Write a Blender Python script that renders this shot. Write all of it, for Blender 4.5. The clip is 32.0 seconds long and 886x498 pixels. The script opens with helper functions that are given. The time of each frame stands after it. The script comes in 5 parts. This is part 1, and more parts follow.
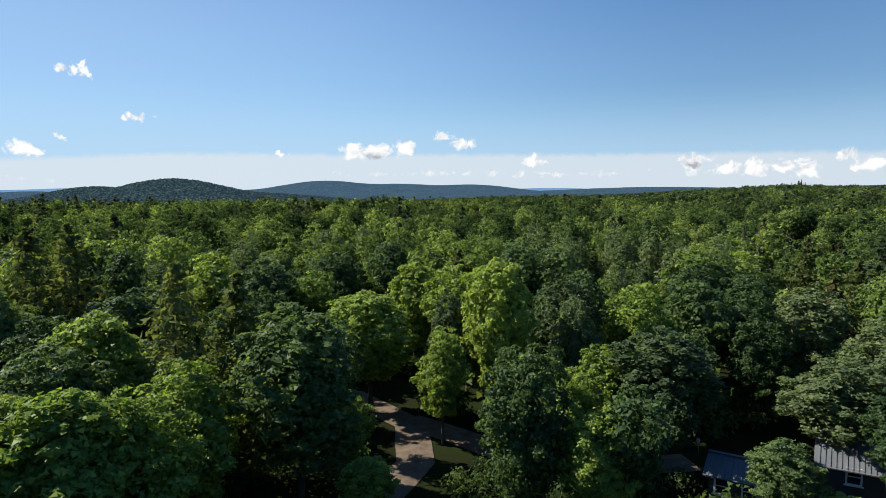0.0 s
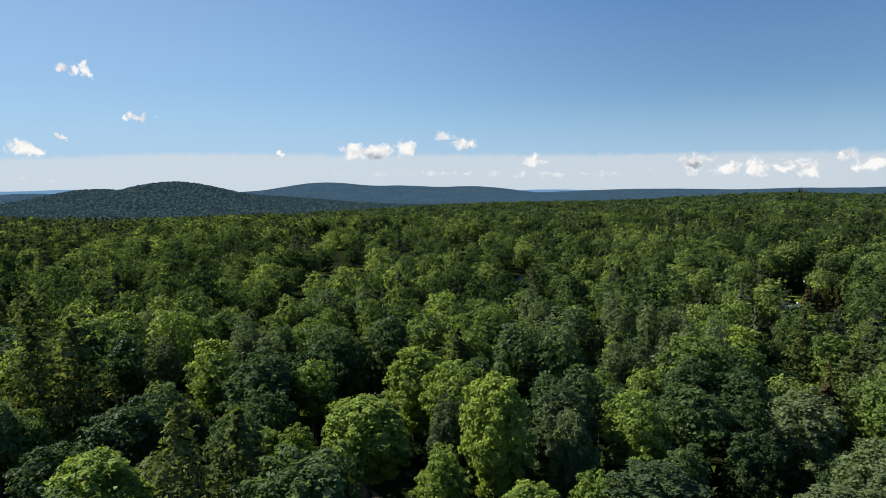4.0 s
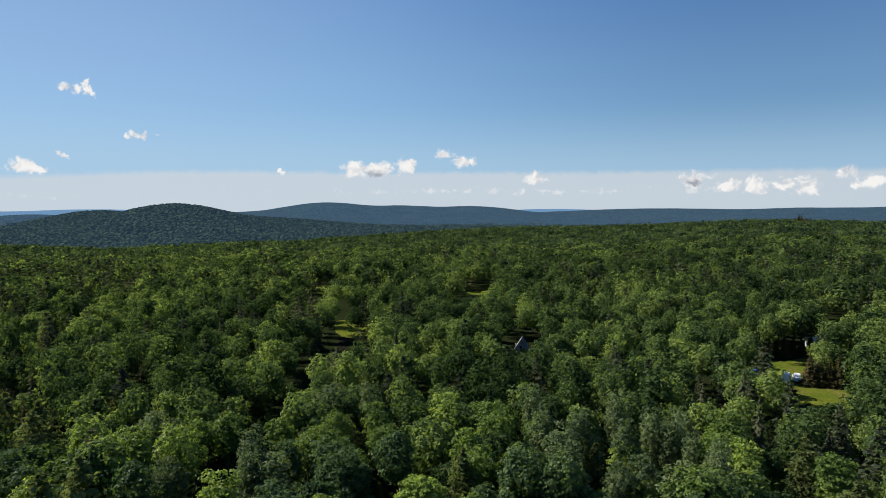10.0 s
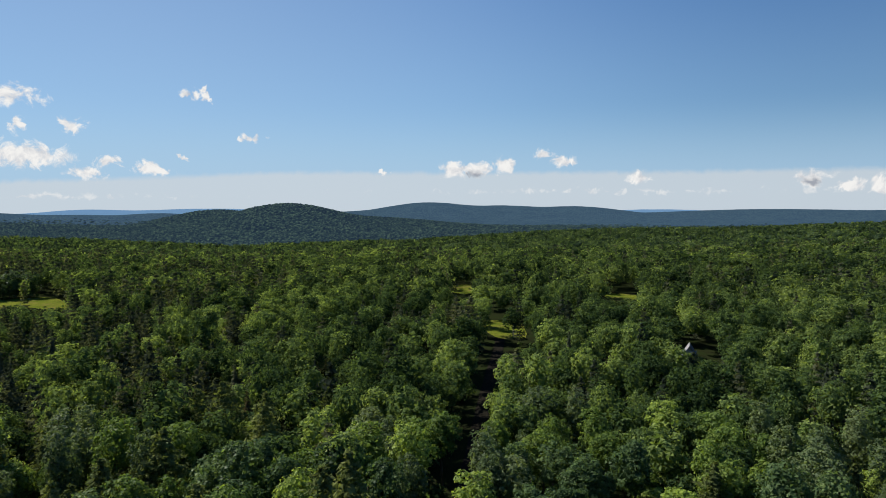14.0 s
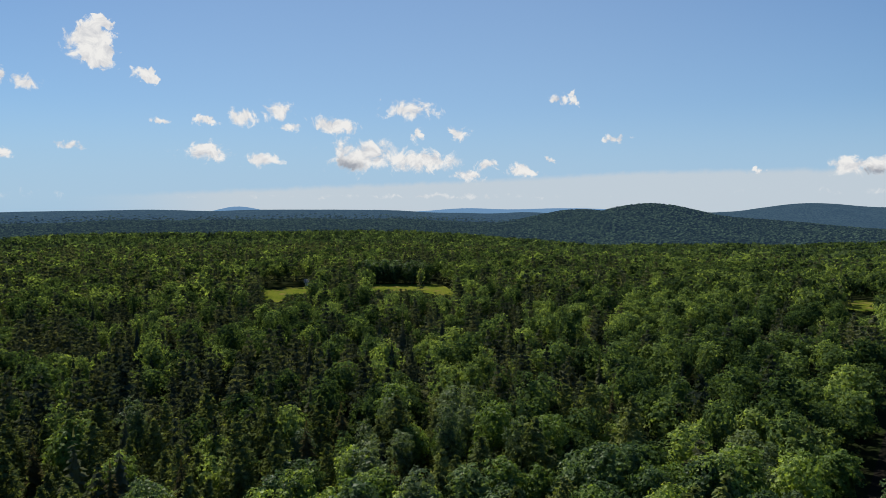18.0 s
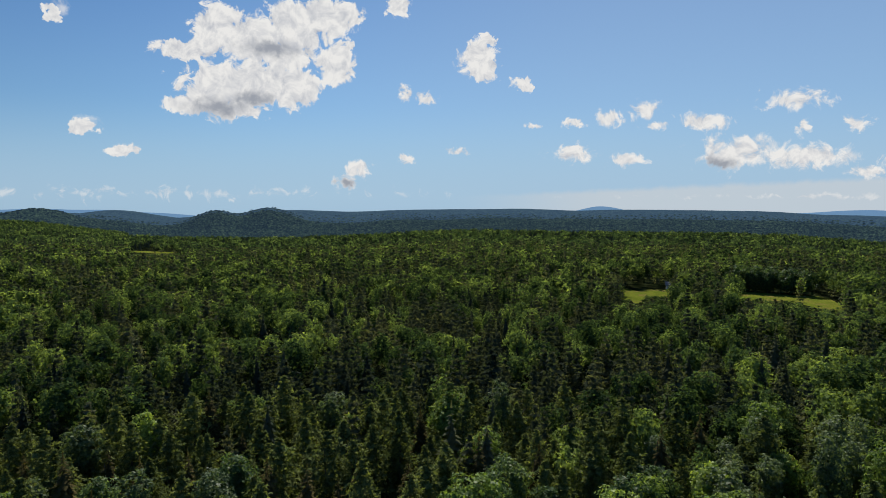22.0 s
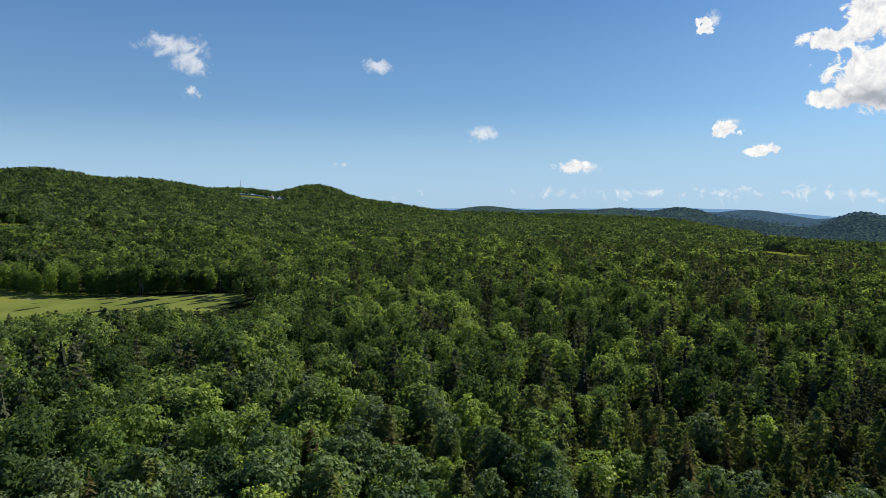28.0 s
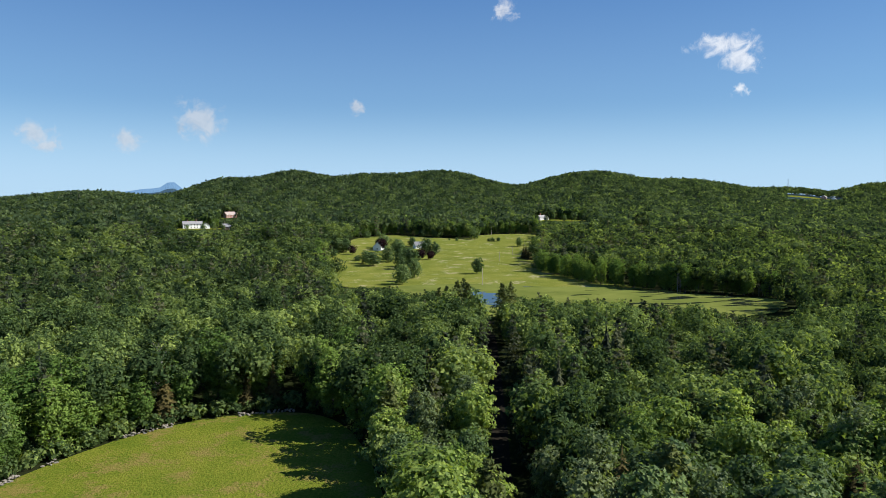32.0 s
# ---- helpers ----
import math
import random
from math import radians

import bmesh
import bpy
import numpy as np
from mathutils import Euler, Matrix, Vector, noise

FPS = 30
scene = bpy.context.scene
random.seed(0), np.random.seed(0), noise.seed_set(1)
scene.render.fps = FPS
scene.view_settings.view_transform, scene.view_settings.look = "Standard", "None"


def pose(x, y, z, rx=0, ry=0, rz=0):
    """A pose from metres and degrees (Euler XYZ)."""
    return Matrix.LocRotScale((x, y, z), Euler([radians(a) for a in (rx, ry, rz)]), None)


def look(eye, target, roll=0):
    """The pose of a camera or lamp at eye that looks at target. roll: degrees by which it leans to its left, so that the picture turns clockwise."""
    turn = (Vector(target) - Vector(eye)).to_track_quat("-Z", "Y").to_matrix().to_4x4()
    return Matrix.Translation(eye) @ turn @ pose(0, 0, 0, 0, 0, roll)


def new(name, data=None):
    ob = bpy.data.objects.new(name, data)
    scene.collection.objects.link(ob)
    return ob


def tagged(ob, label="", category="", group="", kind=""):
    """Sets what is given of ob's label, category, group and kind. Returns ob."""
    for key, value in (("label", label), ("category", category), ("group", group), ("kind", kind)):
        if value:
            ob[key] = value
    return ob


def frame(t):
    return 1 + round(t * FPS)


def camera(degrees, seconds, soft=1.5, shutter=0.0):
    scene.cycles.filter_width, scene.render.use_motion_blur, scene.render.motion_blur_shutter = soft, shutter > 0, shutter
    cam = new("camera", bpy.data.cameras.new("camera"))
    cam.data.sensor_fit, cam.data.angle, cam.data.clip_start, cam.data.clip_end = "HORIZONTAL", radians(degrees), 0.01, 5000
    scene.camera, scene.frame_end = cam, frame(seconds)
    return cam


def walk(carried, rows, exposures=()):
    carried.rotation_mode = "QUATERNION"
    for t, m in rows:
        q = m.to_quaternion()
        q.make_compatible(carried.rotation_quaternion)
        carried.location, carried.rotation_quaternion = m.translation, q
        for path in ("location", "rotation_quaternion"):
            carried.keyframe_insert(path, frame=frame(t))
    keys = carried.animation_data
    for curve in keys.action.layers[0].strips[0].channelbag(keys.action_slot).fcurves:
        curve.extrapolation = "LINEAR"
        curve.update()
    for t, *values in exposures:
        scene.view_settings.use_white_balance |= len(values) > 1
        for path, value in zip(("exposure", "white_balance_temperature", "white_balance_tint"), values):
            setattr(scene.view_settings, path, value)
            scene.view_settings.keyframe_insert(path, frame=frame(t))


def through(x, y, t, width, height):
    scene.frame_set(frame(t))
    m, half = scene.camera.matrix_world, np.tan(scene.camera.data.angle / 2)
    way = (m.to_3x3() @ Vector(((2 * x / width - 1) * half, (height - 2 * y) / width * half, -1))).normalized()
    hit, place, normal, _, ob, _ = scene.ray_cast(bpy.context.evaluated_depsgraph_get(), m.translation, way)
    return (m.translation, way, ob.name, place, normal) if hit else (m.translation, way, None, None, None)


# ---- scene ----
EXPOSURES = [(0.0, 0.85), (2.5, 0.74), (5.0, 0.66), (6.0, 0.60), (7.0, 0.46), (8.0, 0.60), (14.0, 0.57), (17.0, 0.53), (20.0, 0.46), (24.0, 0.45), (27.0, 0.62), (29.0, 0.84), (32.0, 0.96)]
cam = camera(65.93, 32.0, soft=0.7)
# seconds, place, pitch, heading to the left of north
PATH = [
    (0.0, -0.00, -0.00, 21.60, -5.80, 5.59),
    (0.5, 0.07, -0.04, 22.90, -5.80, 5.60),
    (1.0, 0.10, -0.06, 24.14, -5.80, 5.57),
    (1.5, 0.12, -0.00, 25.32, -5.80, 5.59),
    (2.0, 0.11, 0.09, 26.53, -5.80, 5.59),
    (2.5, 0.11, 0.18, 27.78, -5.80, 5.59),
    (4.5, 0.22, 0.32, 32.46, -5.80, 5.67),
    (5.0, 0.23, 0.34, 33.72, -5.80, 5.67),
    (5.5, 0.29, 0.27, 34.96, -4.33, 5.67),
    (6.0, 0.37, 0.16, 36.13, 0.50, 5.75),
    (6.5, 0.38, 0.13, 37.22, 1.17, 5.72),
    (7.0, 0.36, 0.26, 38.38, -2.14, 5.73),
    (7.5, 0.35, 0.42, 39.67, -4.33, 5.74),
    (8.0, 0.34, 0.55, 40.91, -4.33, 5.72),
    (8.5, 0.31, 0.64, 42.06, -4.33, 5.74),
    (9.0, 0.26, 0.61, 43.13, -4.33, 5.69),
    (9.5, 0.12, 0.49, 43.89, -4.33, 5.71),
    (10.0, -0.44, 0.43, 44.18, -4.33, 5.67),
    (10.5, -1.58, 0.45, 44.21, -4.33, 5.63),
    (11.0, -3.27, 0.35, 44.20, -4.33, 5.58),
    (11.5, -5.48, 0.10, 44.21, -4.33, 5.56),
    (12.0, -8.07, -0.21, 44.25, -4.33, 5.59),
    (12.5, -10.85, -0.56, 44.29, -4.33, 6.40),
    (13.0, -13.64, -0.86, 44.28, -4.33, 8.76),
    (13.5, -16.15, -0.94, 44.19, -4.33, 11.15),
    (14.0, -18.42, -0.71, 44.19, -4.33, 13.88),
    (14.5, -19.96, -0.24, 44.35, -4.33, 17.08),
    (16.5, -20.76, -0.24, 44.35, -4.33, 31.62),
    (17.0, -20.76, -0.24, 44.35, -4.33, 35.55),
    (17.5, -20.76, -0.24, 44.35, -4.33, 39.48),
    (18.0, -20.76, -0.24, 44.35, -4.33, 43.46),
    (18.5, -20.76, -0.24, 44.35, -4.33, 47.52),
    (19.0, -20.76, -0.24, 44.35, -4.33, 51.62),
    (19.5, -20.76, -0.24, 44.35, -4.33, 55.56),
    (20.0, -20.76, -0.24, 44.35, -4.33, 59.33),
    (20.5, -20.76, -0.24, 44.35, -4.33, 62.73),
    (21.0, -20.76, -0.24, 44.35, -4.33, 66.10),
    (21.5, -20.76, -0.24, 44.35, -4.33, 69.56),
    (22.0, -20.76, -0.24, 44.35, -4.33, 73.16),
    (22.5, -20.76, -0.24, 44.35, -4.33, 76.79),
    (23.0, -20.76, -0.24, 44.35, -4.33, 80.41),
    (23.5, -20.76, -0.24, 44.35, -4.33, 84.04),
    (24.0, -20.76, -0.24, 44.35, -4.33, 87.64),
    (24.5, -20.76, -0.24, 44.35, -4.33, 91.31),
    (26.5, -20.76, -0.24, 44.35, -4.33, 106.19),
    (27.0, -20.76, -0.24, 44.35, -4.33, 111.72),
    (27.5, -20.76, -0.24, 44.35, -4.33, 117.32),
    (28.0, -20.76, -0.24, 44.35, -4.33, 122.96),
    (28.5, -20.76, -0.24, 44.35, -4.33, 128.57),
    (29.0, -20.76, -0.24, 44.35, -4.33, 134.15),
    (29.5, -20.76, -0.24, 44.35, -4.33, 139.79),
    (30.0, -20.76, -0.24, 44.35, -4.33, 145.39),
    (30.5, -20.76, -0.24, 44.35, -4.33, 150.95),
    (31.0, -20.76, -0.24, 44.35, -4.33, 156.09),
    (31.5, -20.76, -0.24, 44.35, -4.33, 161.08),
    (32.0, -20.76, -0.24, 44.35, -4.33, 166.11),
]
walk(cam, [(t, pose(x, y, z, 90 + p, 0, h)) for t, x, y, z, p, h in PATH], EXPOSURES)
# ---- sky and sun ----
# sun: degrees to the left of north, and height
SUN_LEFT, SUN_HIGH = 74.0, 41.0
sun = new("sun", bpy.data.lights.new("sun", "SUN"))
sun.data.energy, sun.data.angle, sun.data.color = 5.0, radians(0.53), (1.0, 0.95, 0.86)
sun.matrix_world = look((-300 * math.sin(radians(SUN_LEFT)) * math.cos(radians(SUN_HIGH)), 300 * math.cos(radians(SUN_LEFT)) * math.cos(radians(SUN_HIGH)), 300 * math.sin(radians(SUN_HIGH))), (0, 0, 0))


def node(tree, kind, values=None, **settings):
    """A node with settings; values: input name or number to a value or to a socket."""
    n = tree.nodes.new(kind)
    for key, value in settings.items():
        setattr(n, key, value)
    for key, value in (values or {}).items():
        if isinstance(value, bpy.types.NodeSocket):
            tree.links.new(value, n.inputs[key])
        else:
            n.inputs[key].default_value = value
    return n


def math_node(tree, op, a, b=0.0, c=0.0, clamp=False):
    return node(tree, "ShaderNodeMath", {0: a, 1: b, 2: c}, operation=op, use_clamp=clamp).outputs[0]


SKY_LEVEL = 0.60
SKY_TINT = (0.053, 0.082, 0.105, 1)
world = bpy.data.worlds.new("sky")
scene.world = world
world.use_nodes = True
wt = world.node_tree
wt.nodes.clear()
sky = node(wt, "ShaderNodeTexSky", sky_type="NISHITA", sun_disc=False, sun_elevation=radians(SUN_HIGH), sun_rotation=radians(-SUN_LEFT), altitude=400, air_density=1.0, dust_density=0.0, ozone_density=2.5)
# clouds: bearing left of north, height, half width, half height, in degrees
CLOUDS_NORTH = [(34.1, 7.9, 0.7, 0.4), (33.1, 8.3, 0.3, 0.3), (29.8, 4.6, 0.6, 0.3), (37.2, 2.5, 0.6, 0.4), (36.2, 2.0, 0.4, 0.4), (34.6, 3.1, 0.3, 0.2), (18.8, 2.1, 0.4, 0.2), (11.7, 2.3, 2.8, 0.7), (8.8, 2.6, 1.2, 0.6), (5.6, 3.4, 0.9, 0.5), (4.0, 2.9, 1.1, 0.6), (-2.0, 1.5, 1.0, 0.4), (-14.5, 1.4, 1.1, 0.6), (-16.9, 0.9, 1.1, 0.5), (-18.8, 1.0, 0.9, 0.6), (-20.8, 1.0, 0.8, 0.5), (-22.4, 0.9, 1.1, 0.7), (-24.8, 1.8, 1.0, 0.6), (-26.2, 1.2, 1.3, 0.6)]
CLOUDS_WEST = [(70.7, 11.2, 1.32, 1.47), (69.4, 10.1, 0.76, 0.65), (66.9, 9.3, 0.73, 0.52), (74.7, 8.2, 0.98, 0.44), (62.4, 3.5, 2.24, 0.76), (58.1, 3.0, 1.74, 0.5), (59.5, 6.3, 1.1, 0.68), (57.0, 6.9, 1.11, 0.69), (55.9, 5.6, 1.02, 0.32), (52.3, 5.8, 2.07, 0.7), (46.2, 7.2, 2.39, 0.8), (49.5, 3.5, 3.4, 1.32), (51.5, 2.9, 1.97, 0.84), (45.3, 3.0, 2.94, 0.95), (41.2, 1.8, 1.52, 0.52), (39.9, 2.7, 1.04, 0.47), (42.2, 5.2, 0.76, 0.71), (45.5, 5.2, 0.48, 0.66), (71.8, 3.8, 0.92, 0.33), (36.8, 2.1, 1.41, 0.42), (28.9, 4.6, 0.6, 0.28), (32.8, 7.7, 0.38, 0.33), (62.4, 6.0, 0.9, 0.31), (65.7, 5.8, 0.62, 0.26), (11.8, 2.2, 1.45, 0.64)]
CLOUDS_LARGE = [(90.9, 12.9, 2.2, 1.68), (88.4, 12.2, 2.88, 1.97), (85.2, 13.1, 2.91, 2.17), (82.5, 14.2, 2.44, 1.33), (86.4, 11.4, 3.61, 1.13), (93.5, 11.2, 2.35, 0.69), (80.8, 14.5, 1.08, 0.85), (82.0, 10.7, 1.64, 1.42), (81.0, 11.8, 0.63, 0.66), (91.0, 8.4, 3.11, 2.14), (88.3, 9.0, 3.61, 1.88), (85.2, 8.7, 2.1, 1.61), (93.1, 7.2, 2.05, 0.83), (90.1, 6.9, 2.59, 0.65), (69.9, 10.5, 1.19, 0.92), (70.2, 11.7, 1.38, 1.05), (69.4, 12.7, 0.63, 0.49), (66.5, 9.1, 0.67, 0.49), (102.5, 13.0, 0.58, 0.53), (76.8, 15.2, 0.98, 0.85), (100.8, 5.2, 1.07, 0.49), (98.2, 3.5, 0.9, 0.36)]
CLOUDS_SOUTHWEST = [(144.2, 11.5, 2.3, 0.8), (142.9, 10.4, 1.3, 1.2), (143.0, 8.1, 0.6, 0.4), (128.3, 10.6, 1.2, 0.4), (119.6, 5.2, 1.1, 0.6), (131.2, 2.6, 0.6, 0.3), (111.8, 2.4, 1.6, 0.4), (101.7, 13.4, 0.6, 0.6), (100.5, 5.4, 1.0, 0.5), (98.1, 3.7, 0.8, 0.3)]
CLOUDS_SOUTH = [(185.6, 6.0, 1.6, 1.5), (196.8, 4.6, 1.1, 0.9), (196.0, 3.7, 0.9, 0.5), (190.7, 4.3, 1.1, 0.8), (173.3, 7.3, 0.6, 0.6), (161.0, 14.9, 0.8, 0.8)]
CLOUDS_BETWEEN = [(80.1, 2.4, 0.95, 0.66), (81.3, 1.3, 1.04, 0.66), (76.2, 3.1, 0.66, 0.38), (71.6, 3.8, 0.84, 0.37), (74.5, 8.0, 0.86, 0.47), (76.3, 8.5, 0.57, 0.66), (112.3, 2.4, 1.53, 0.48)]
CLOUD_SHADE = [(91.0, 7.0, 2.35, 0.84), (88.5, 7.8, 2.08, 0.66), (87.1, 11.7, 2.4, 0.75), (81.3, 1.2, 0.85, 0.38), (51.5, 2.6, 1.41, 0.52), (11.4, 1.8, 0.8, 0.36), (11.2, 1.8, 0.7, 0.3), (-14.5, 1.2, 0.6, 0.3), (187.0, 5.4, 1.0, 0.7)]
way = node(wt, "ShaderNodeTexCoord").outputs["Generated"]
sep = node(wt, "ShaderNodeSeparateXYZ", {0: way})
bearing = math_node(wt, "MULTIPLY", math_node(wt, "ARCTAN2", math_node(wt, "MULTIPLY", sep.outputs[0], -1.0), sep.outputs[1]), 57.29578)
bearing = math_node(wt, "MULTIPLY_ADD", math_node(wt, "LESS_THAN", bearing, -110.0), 360.0, bearing)
rise = math_node(wt, "MULTIPLY", math_node(wt, "ARCSINE", sep.outputs[2]), 57.29578)
puff = node(wt, "ShaderNodeTexNoise", {"Vector": way, "Scale": 46.0, "Detail": 8.0, "Roughness": 0.62, "Distortion": 0.7})
above = node(wt, "ShaderNodeVectorMath", {0: way, 1: (-0.004, 0.0, 0.010)}, operation="ADD").outputs[0]
puff_above = node(wt, "ShaderNodeTexNoise", {"Vector": above, "Scale": 46.0, "Detail": 8.0, "Roughness": 0.62, "Distortion": 0.7})
swirl = node(wt, "ShaderNodeTexNoise", {"Vector": way, "Scale": 60.0, "Detail": 3.0, "Roughness": 0.6})
flat = node(wt, "ShaderNodeCombineXYZ", {0: bearing, 1: rise}).outputs[0]
bent = node(wt, "ShaderNodeVectorMath", {0: swirl.outputs["Color"], 1: (0.5, 0.5, 0.5)}, operation="SUBTRACT").outputs[0]
bent = node(wt, "ShaderNodeVectorMath", {0: bent, 1: (2.4, 1.1, 0.0)}, operation="MULTIPLY").outputs[0]
bent = node(wt, "ShaderNodeVectorMath", {0: bent, 1: flat}, operation="ADD").outputs[0]


def cover(clouds):
    """1 in the heart of a cloud, 0 at its rim and below 0 outside."""
    total = None
    for u, v, a, b in clouds:
        d = node(wt, "ShaderNodeVectorMath", {0: bent, 1: (u, v, 0.0)}, operation="SUBTRACT").outputs[0]
        d = node(wt, "ShaderNodeVectorMath", {0: d, 1: (1 / (a * 1.12 + 0.05), 1 / (b * 1.12 + 0.05), 0.0)}, operation="MULTIPLY").outputs[0]
        d = node(wt, "ShaderNodeVectorMath", {0: d}, operation="LENGTH").outputs["Value"]
        total = d if total is None else math_node(wt, "MINIMUM", total, d)
    return math_node(wt, "SUBTRACT", 1.0, total)


def step(value, lo, hi):
    return node(wt, "ShaderNodeMapRange", {0: value, 1: lo, 2: hi, 3: 0.0, 4: 1.0}, interpolation_type="SMOOTHSTEP").outputs[0]


ROW = [(98.0, 0.35, 36.0, 0.75), (0.0, 0.5, 30.0, 0.35), (45.0, 0.1, 25.0, 0.3)]
rough_puff = math_node(wt, "SUBTRACT", puff.outputs[0], 0.5)
heap = math_node(wt, "MULTIPLY_ADD", rough_puff, 2.7, cover(CLOUDS_NORTH + CLOUDS_WEST + CLOUDS_BETWEEN))
bank = math_node(wt, "MULTIPLY_ADD", rough_puff, 1.9, cover(CLOUDS_LARGE))
thin = math_node(wt, "MULTIPLY_ADD", rough_puff, 2.1, cover(CLOUDS_SOUTHWEST + CLOUDS_SOUTH))
row = math_node(wt, "MULTIPLY_ADD", rough_puff, 3.6, math_node(wt, "SUBTRACT", cover(ROW), 0.62))
dense = math_node(wt, "MAXIMUM", math_node(wt, "MAXIMUM", step(heap, 0.08, 0.72), step(bank, 0.0, 0.26)), math_node(wt, "MULTIPLY", step(thin, -0.05, 0.85), 0.60))
dense = math_node(wt, "MAXIMUM", dense, math_node(wt, "MULTIPLY", step(row, 0.0, 0.7), 0.5))
shade = step(math_node(wt, "MULTIPLY_ADD", rough_puff, 1.6, cover(CLOUD_SHADE)), -0.1, 0.9)
shade = math_node(wt, "MAXIMUM", shade, math_node(wt, "MULTIPLY", step(bearing, 148.0, 176.0), 0.66))
grain = math_node(wt, "MULTIPLY_ADD", math_node(wt, "SUBTRACT", puff.outputs[0], puff_above.outputs[0]), 2.4, 0.74, clamp=True)
cloud = node(wt, "ShaderNodeMixRGB", {0: grain, 1: (0.56, 0.59, 0.66, 1), 2: (1.0, 0.99, 0.97, 1)}).outputs[0]
cloud = node(wt, "ShaderNodeMixRGB", {0: shade, 1: cloud, 2: (0.40, 0.43, 0.49, 1)}).outputs[0]
# the thin layer of haze over the northern and western horizon
top = math_node(wt, "MINIMUM", 2.05, math_node(wt, "MULTIPLY_ADD", bearing, -0.043, 3.15))
veil = step(math_node(wt, "SUBTRACT", math_node(wt, "MULTIPLY_ADD", rough_puff, 0.6, top), rise), -0.25, 0.3)
veil = math_node(wt, "MULTIPLY", veil, math_node(wt, "MULTIPLY", step(top, 0.0, 0.6), math_node(wt, "MULTIPLY", step(bearing, -75.0, -20.0), 0.56)))
air = node(wt, "ShaderNodeMixRGB", {0: 1.0, 1: sky.outputs[0], 2: SKY_TINT}, blend_type="MULTIPLY").outputs[0]
height_blue = node(wt, "ShaderNodeMixRGB", {0: step(rise, 1.0, 26.0), 1: (0.34, 0.58, 0.88, 1), 2: (0.045, 0.19, 0.60, 1)}).outputs[0]
air = node(wt, "ShaderNodeMixRGB", {0: 0.52, 1: air, 2: height_blue}).outputs[0]
away = math_node(wt, "ABSOLUTE", math_node(wt, "SUBTRACT", bearing, 48.0))
sunward = math_node(wt, "MULTIPLY", step(away, 66.0, 6.0), 0.36)
air = node(wt, "ShaderNodeMixRGB", {0: sunward, 1: air, 2: (0.49, 0.65, 0.84, 1)}).outputs[0]
dusk = node(wt, "ShaderNodeMixRGB", {0: math_node(wt, "MULTIPLY", step(away, 30.0, 72.0), 0.19), 1: (1, 1, 1, 1), 2: (0, 0, 0, 1)}).outputs[0]
air = node(wt, "ShaderNodeMixRGB", {0: 1.0, 1: air, 2: dusk}, blend_type="MULTIPLY").outputs[0]
low = math_node(wt, "MULTIPLY", step(rise, 8.0, 0.5), 0.7)
air = node(wt, "ShaderNodeMixRGB", {0: low, 1: air, 2: (0.45, 0.64, 0.85, 1)}).outputs[0]
air = node(wt, "ShaderNodeMixRGB", {0: veil, 1: air, 2: (0.76, 0.77, 0.77, 1)}).outputs[0]
air = node(wt, "ShaderNodeMixRGB", {0: dense, 1: air, 2: cloud}).outputs[0]
background = node(wt, "ShaderNodeBackground", {"Color": air, "Strength": SKY_LEVEL})
node(wt, "ShaderNodeOutputWorld", {"Surface": background.outputs[0]})

# ---- materials ----


def material(name):
    m = bpy.data.materials.new(name)
    m.use_nodes = True
    m.node_tree.nodes.clear()
    return m, m.node_tree


def finish(tree, shader):
    node(tree, "ShaderNodeOutputMaterial", {"Surface": shader})


def ramp(tree, fac, *stops):
    n = node(tree, "ShaderNodeValToRGB", {"Fac": fac})
    e = n.color_ramp.elements
    while len(e) < len(stops):
        e.new(0.5)
    for el, (at, colour) in zip(e, stops):
        el.position, el.color = at, (*colour, 1)
    return n.outputs[0]


def fine_noise(tree, scale, detail=3, vector=None, rough=0.6):
    v = {"Scale": scale, "Detail": detail, "Roughness": rough}
    if vector is not None:
        v["Vector"] = vector
    return node(tree, "ShaderNodeTexNoise", v).outputs[0]


def world_place(tree):
    return node(tree, "ShaderNodeNewGeometry").outputs["Position"]


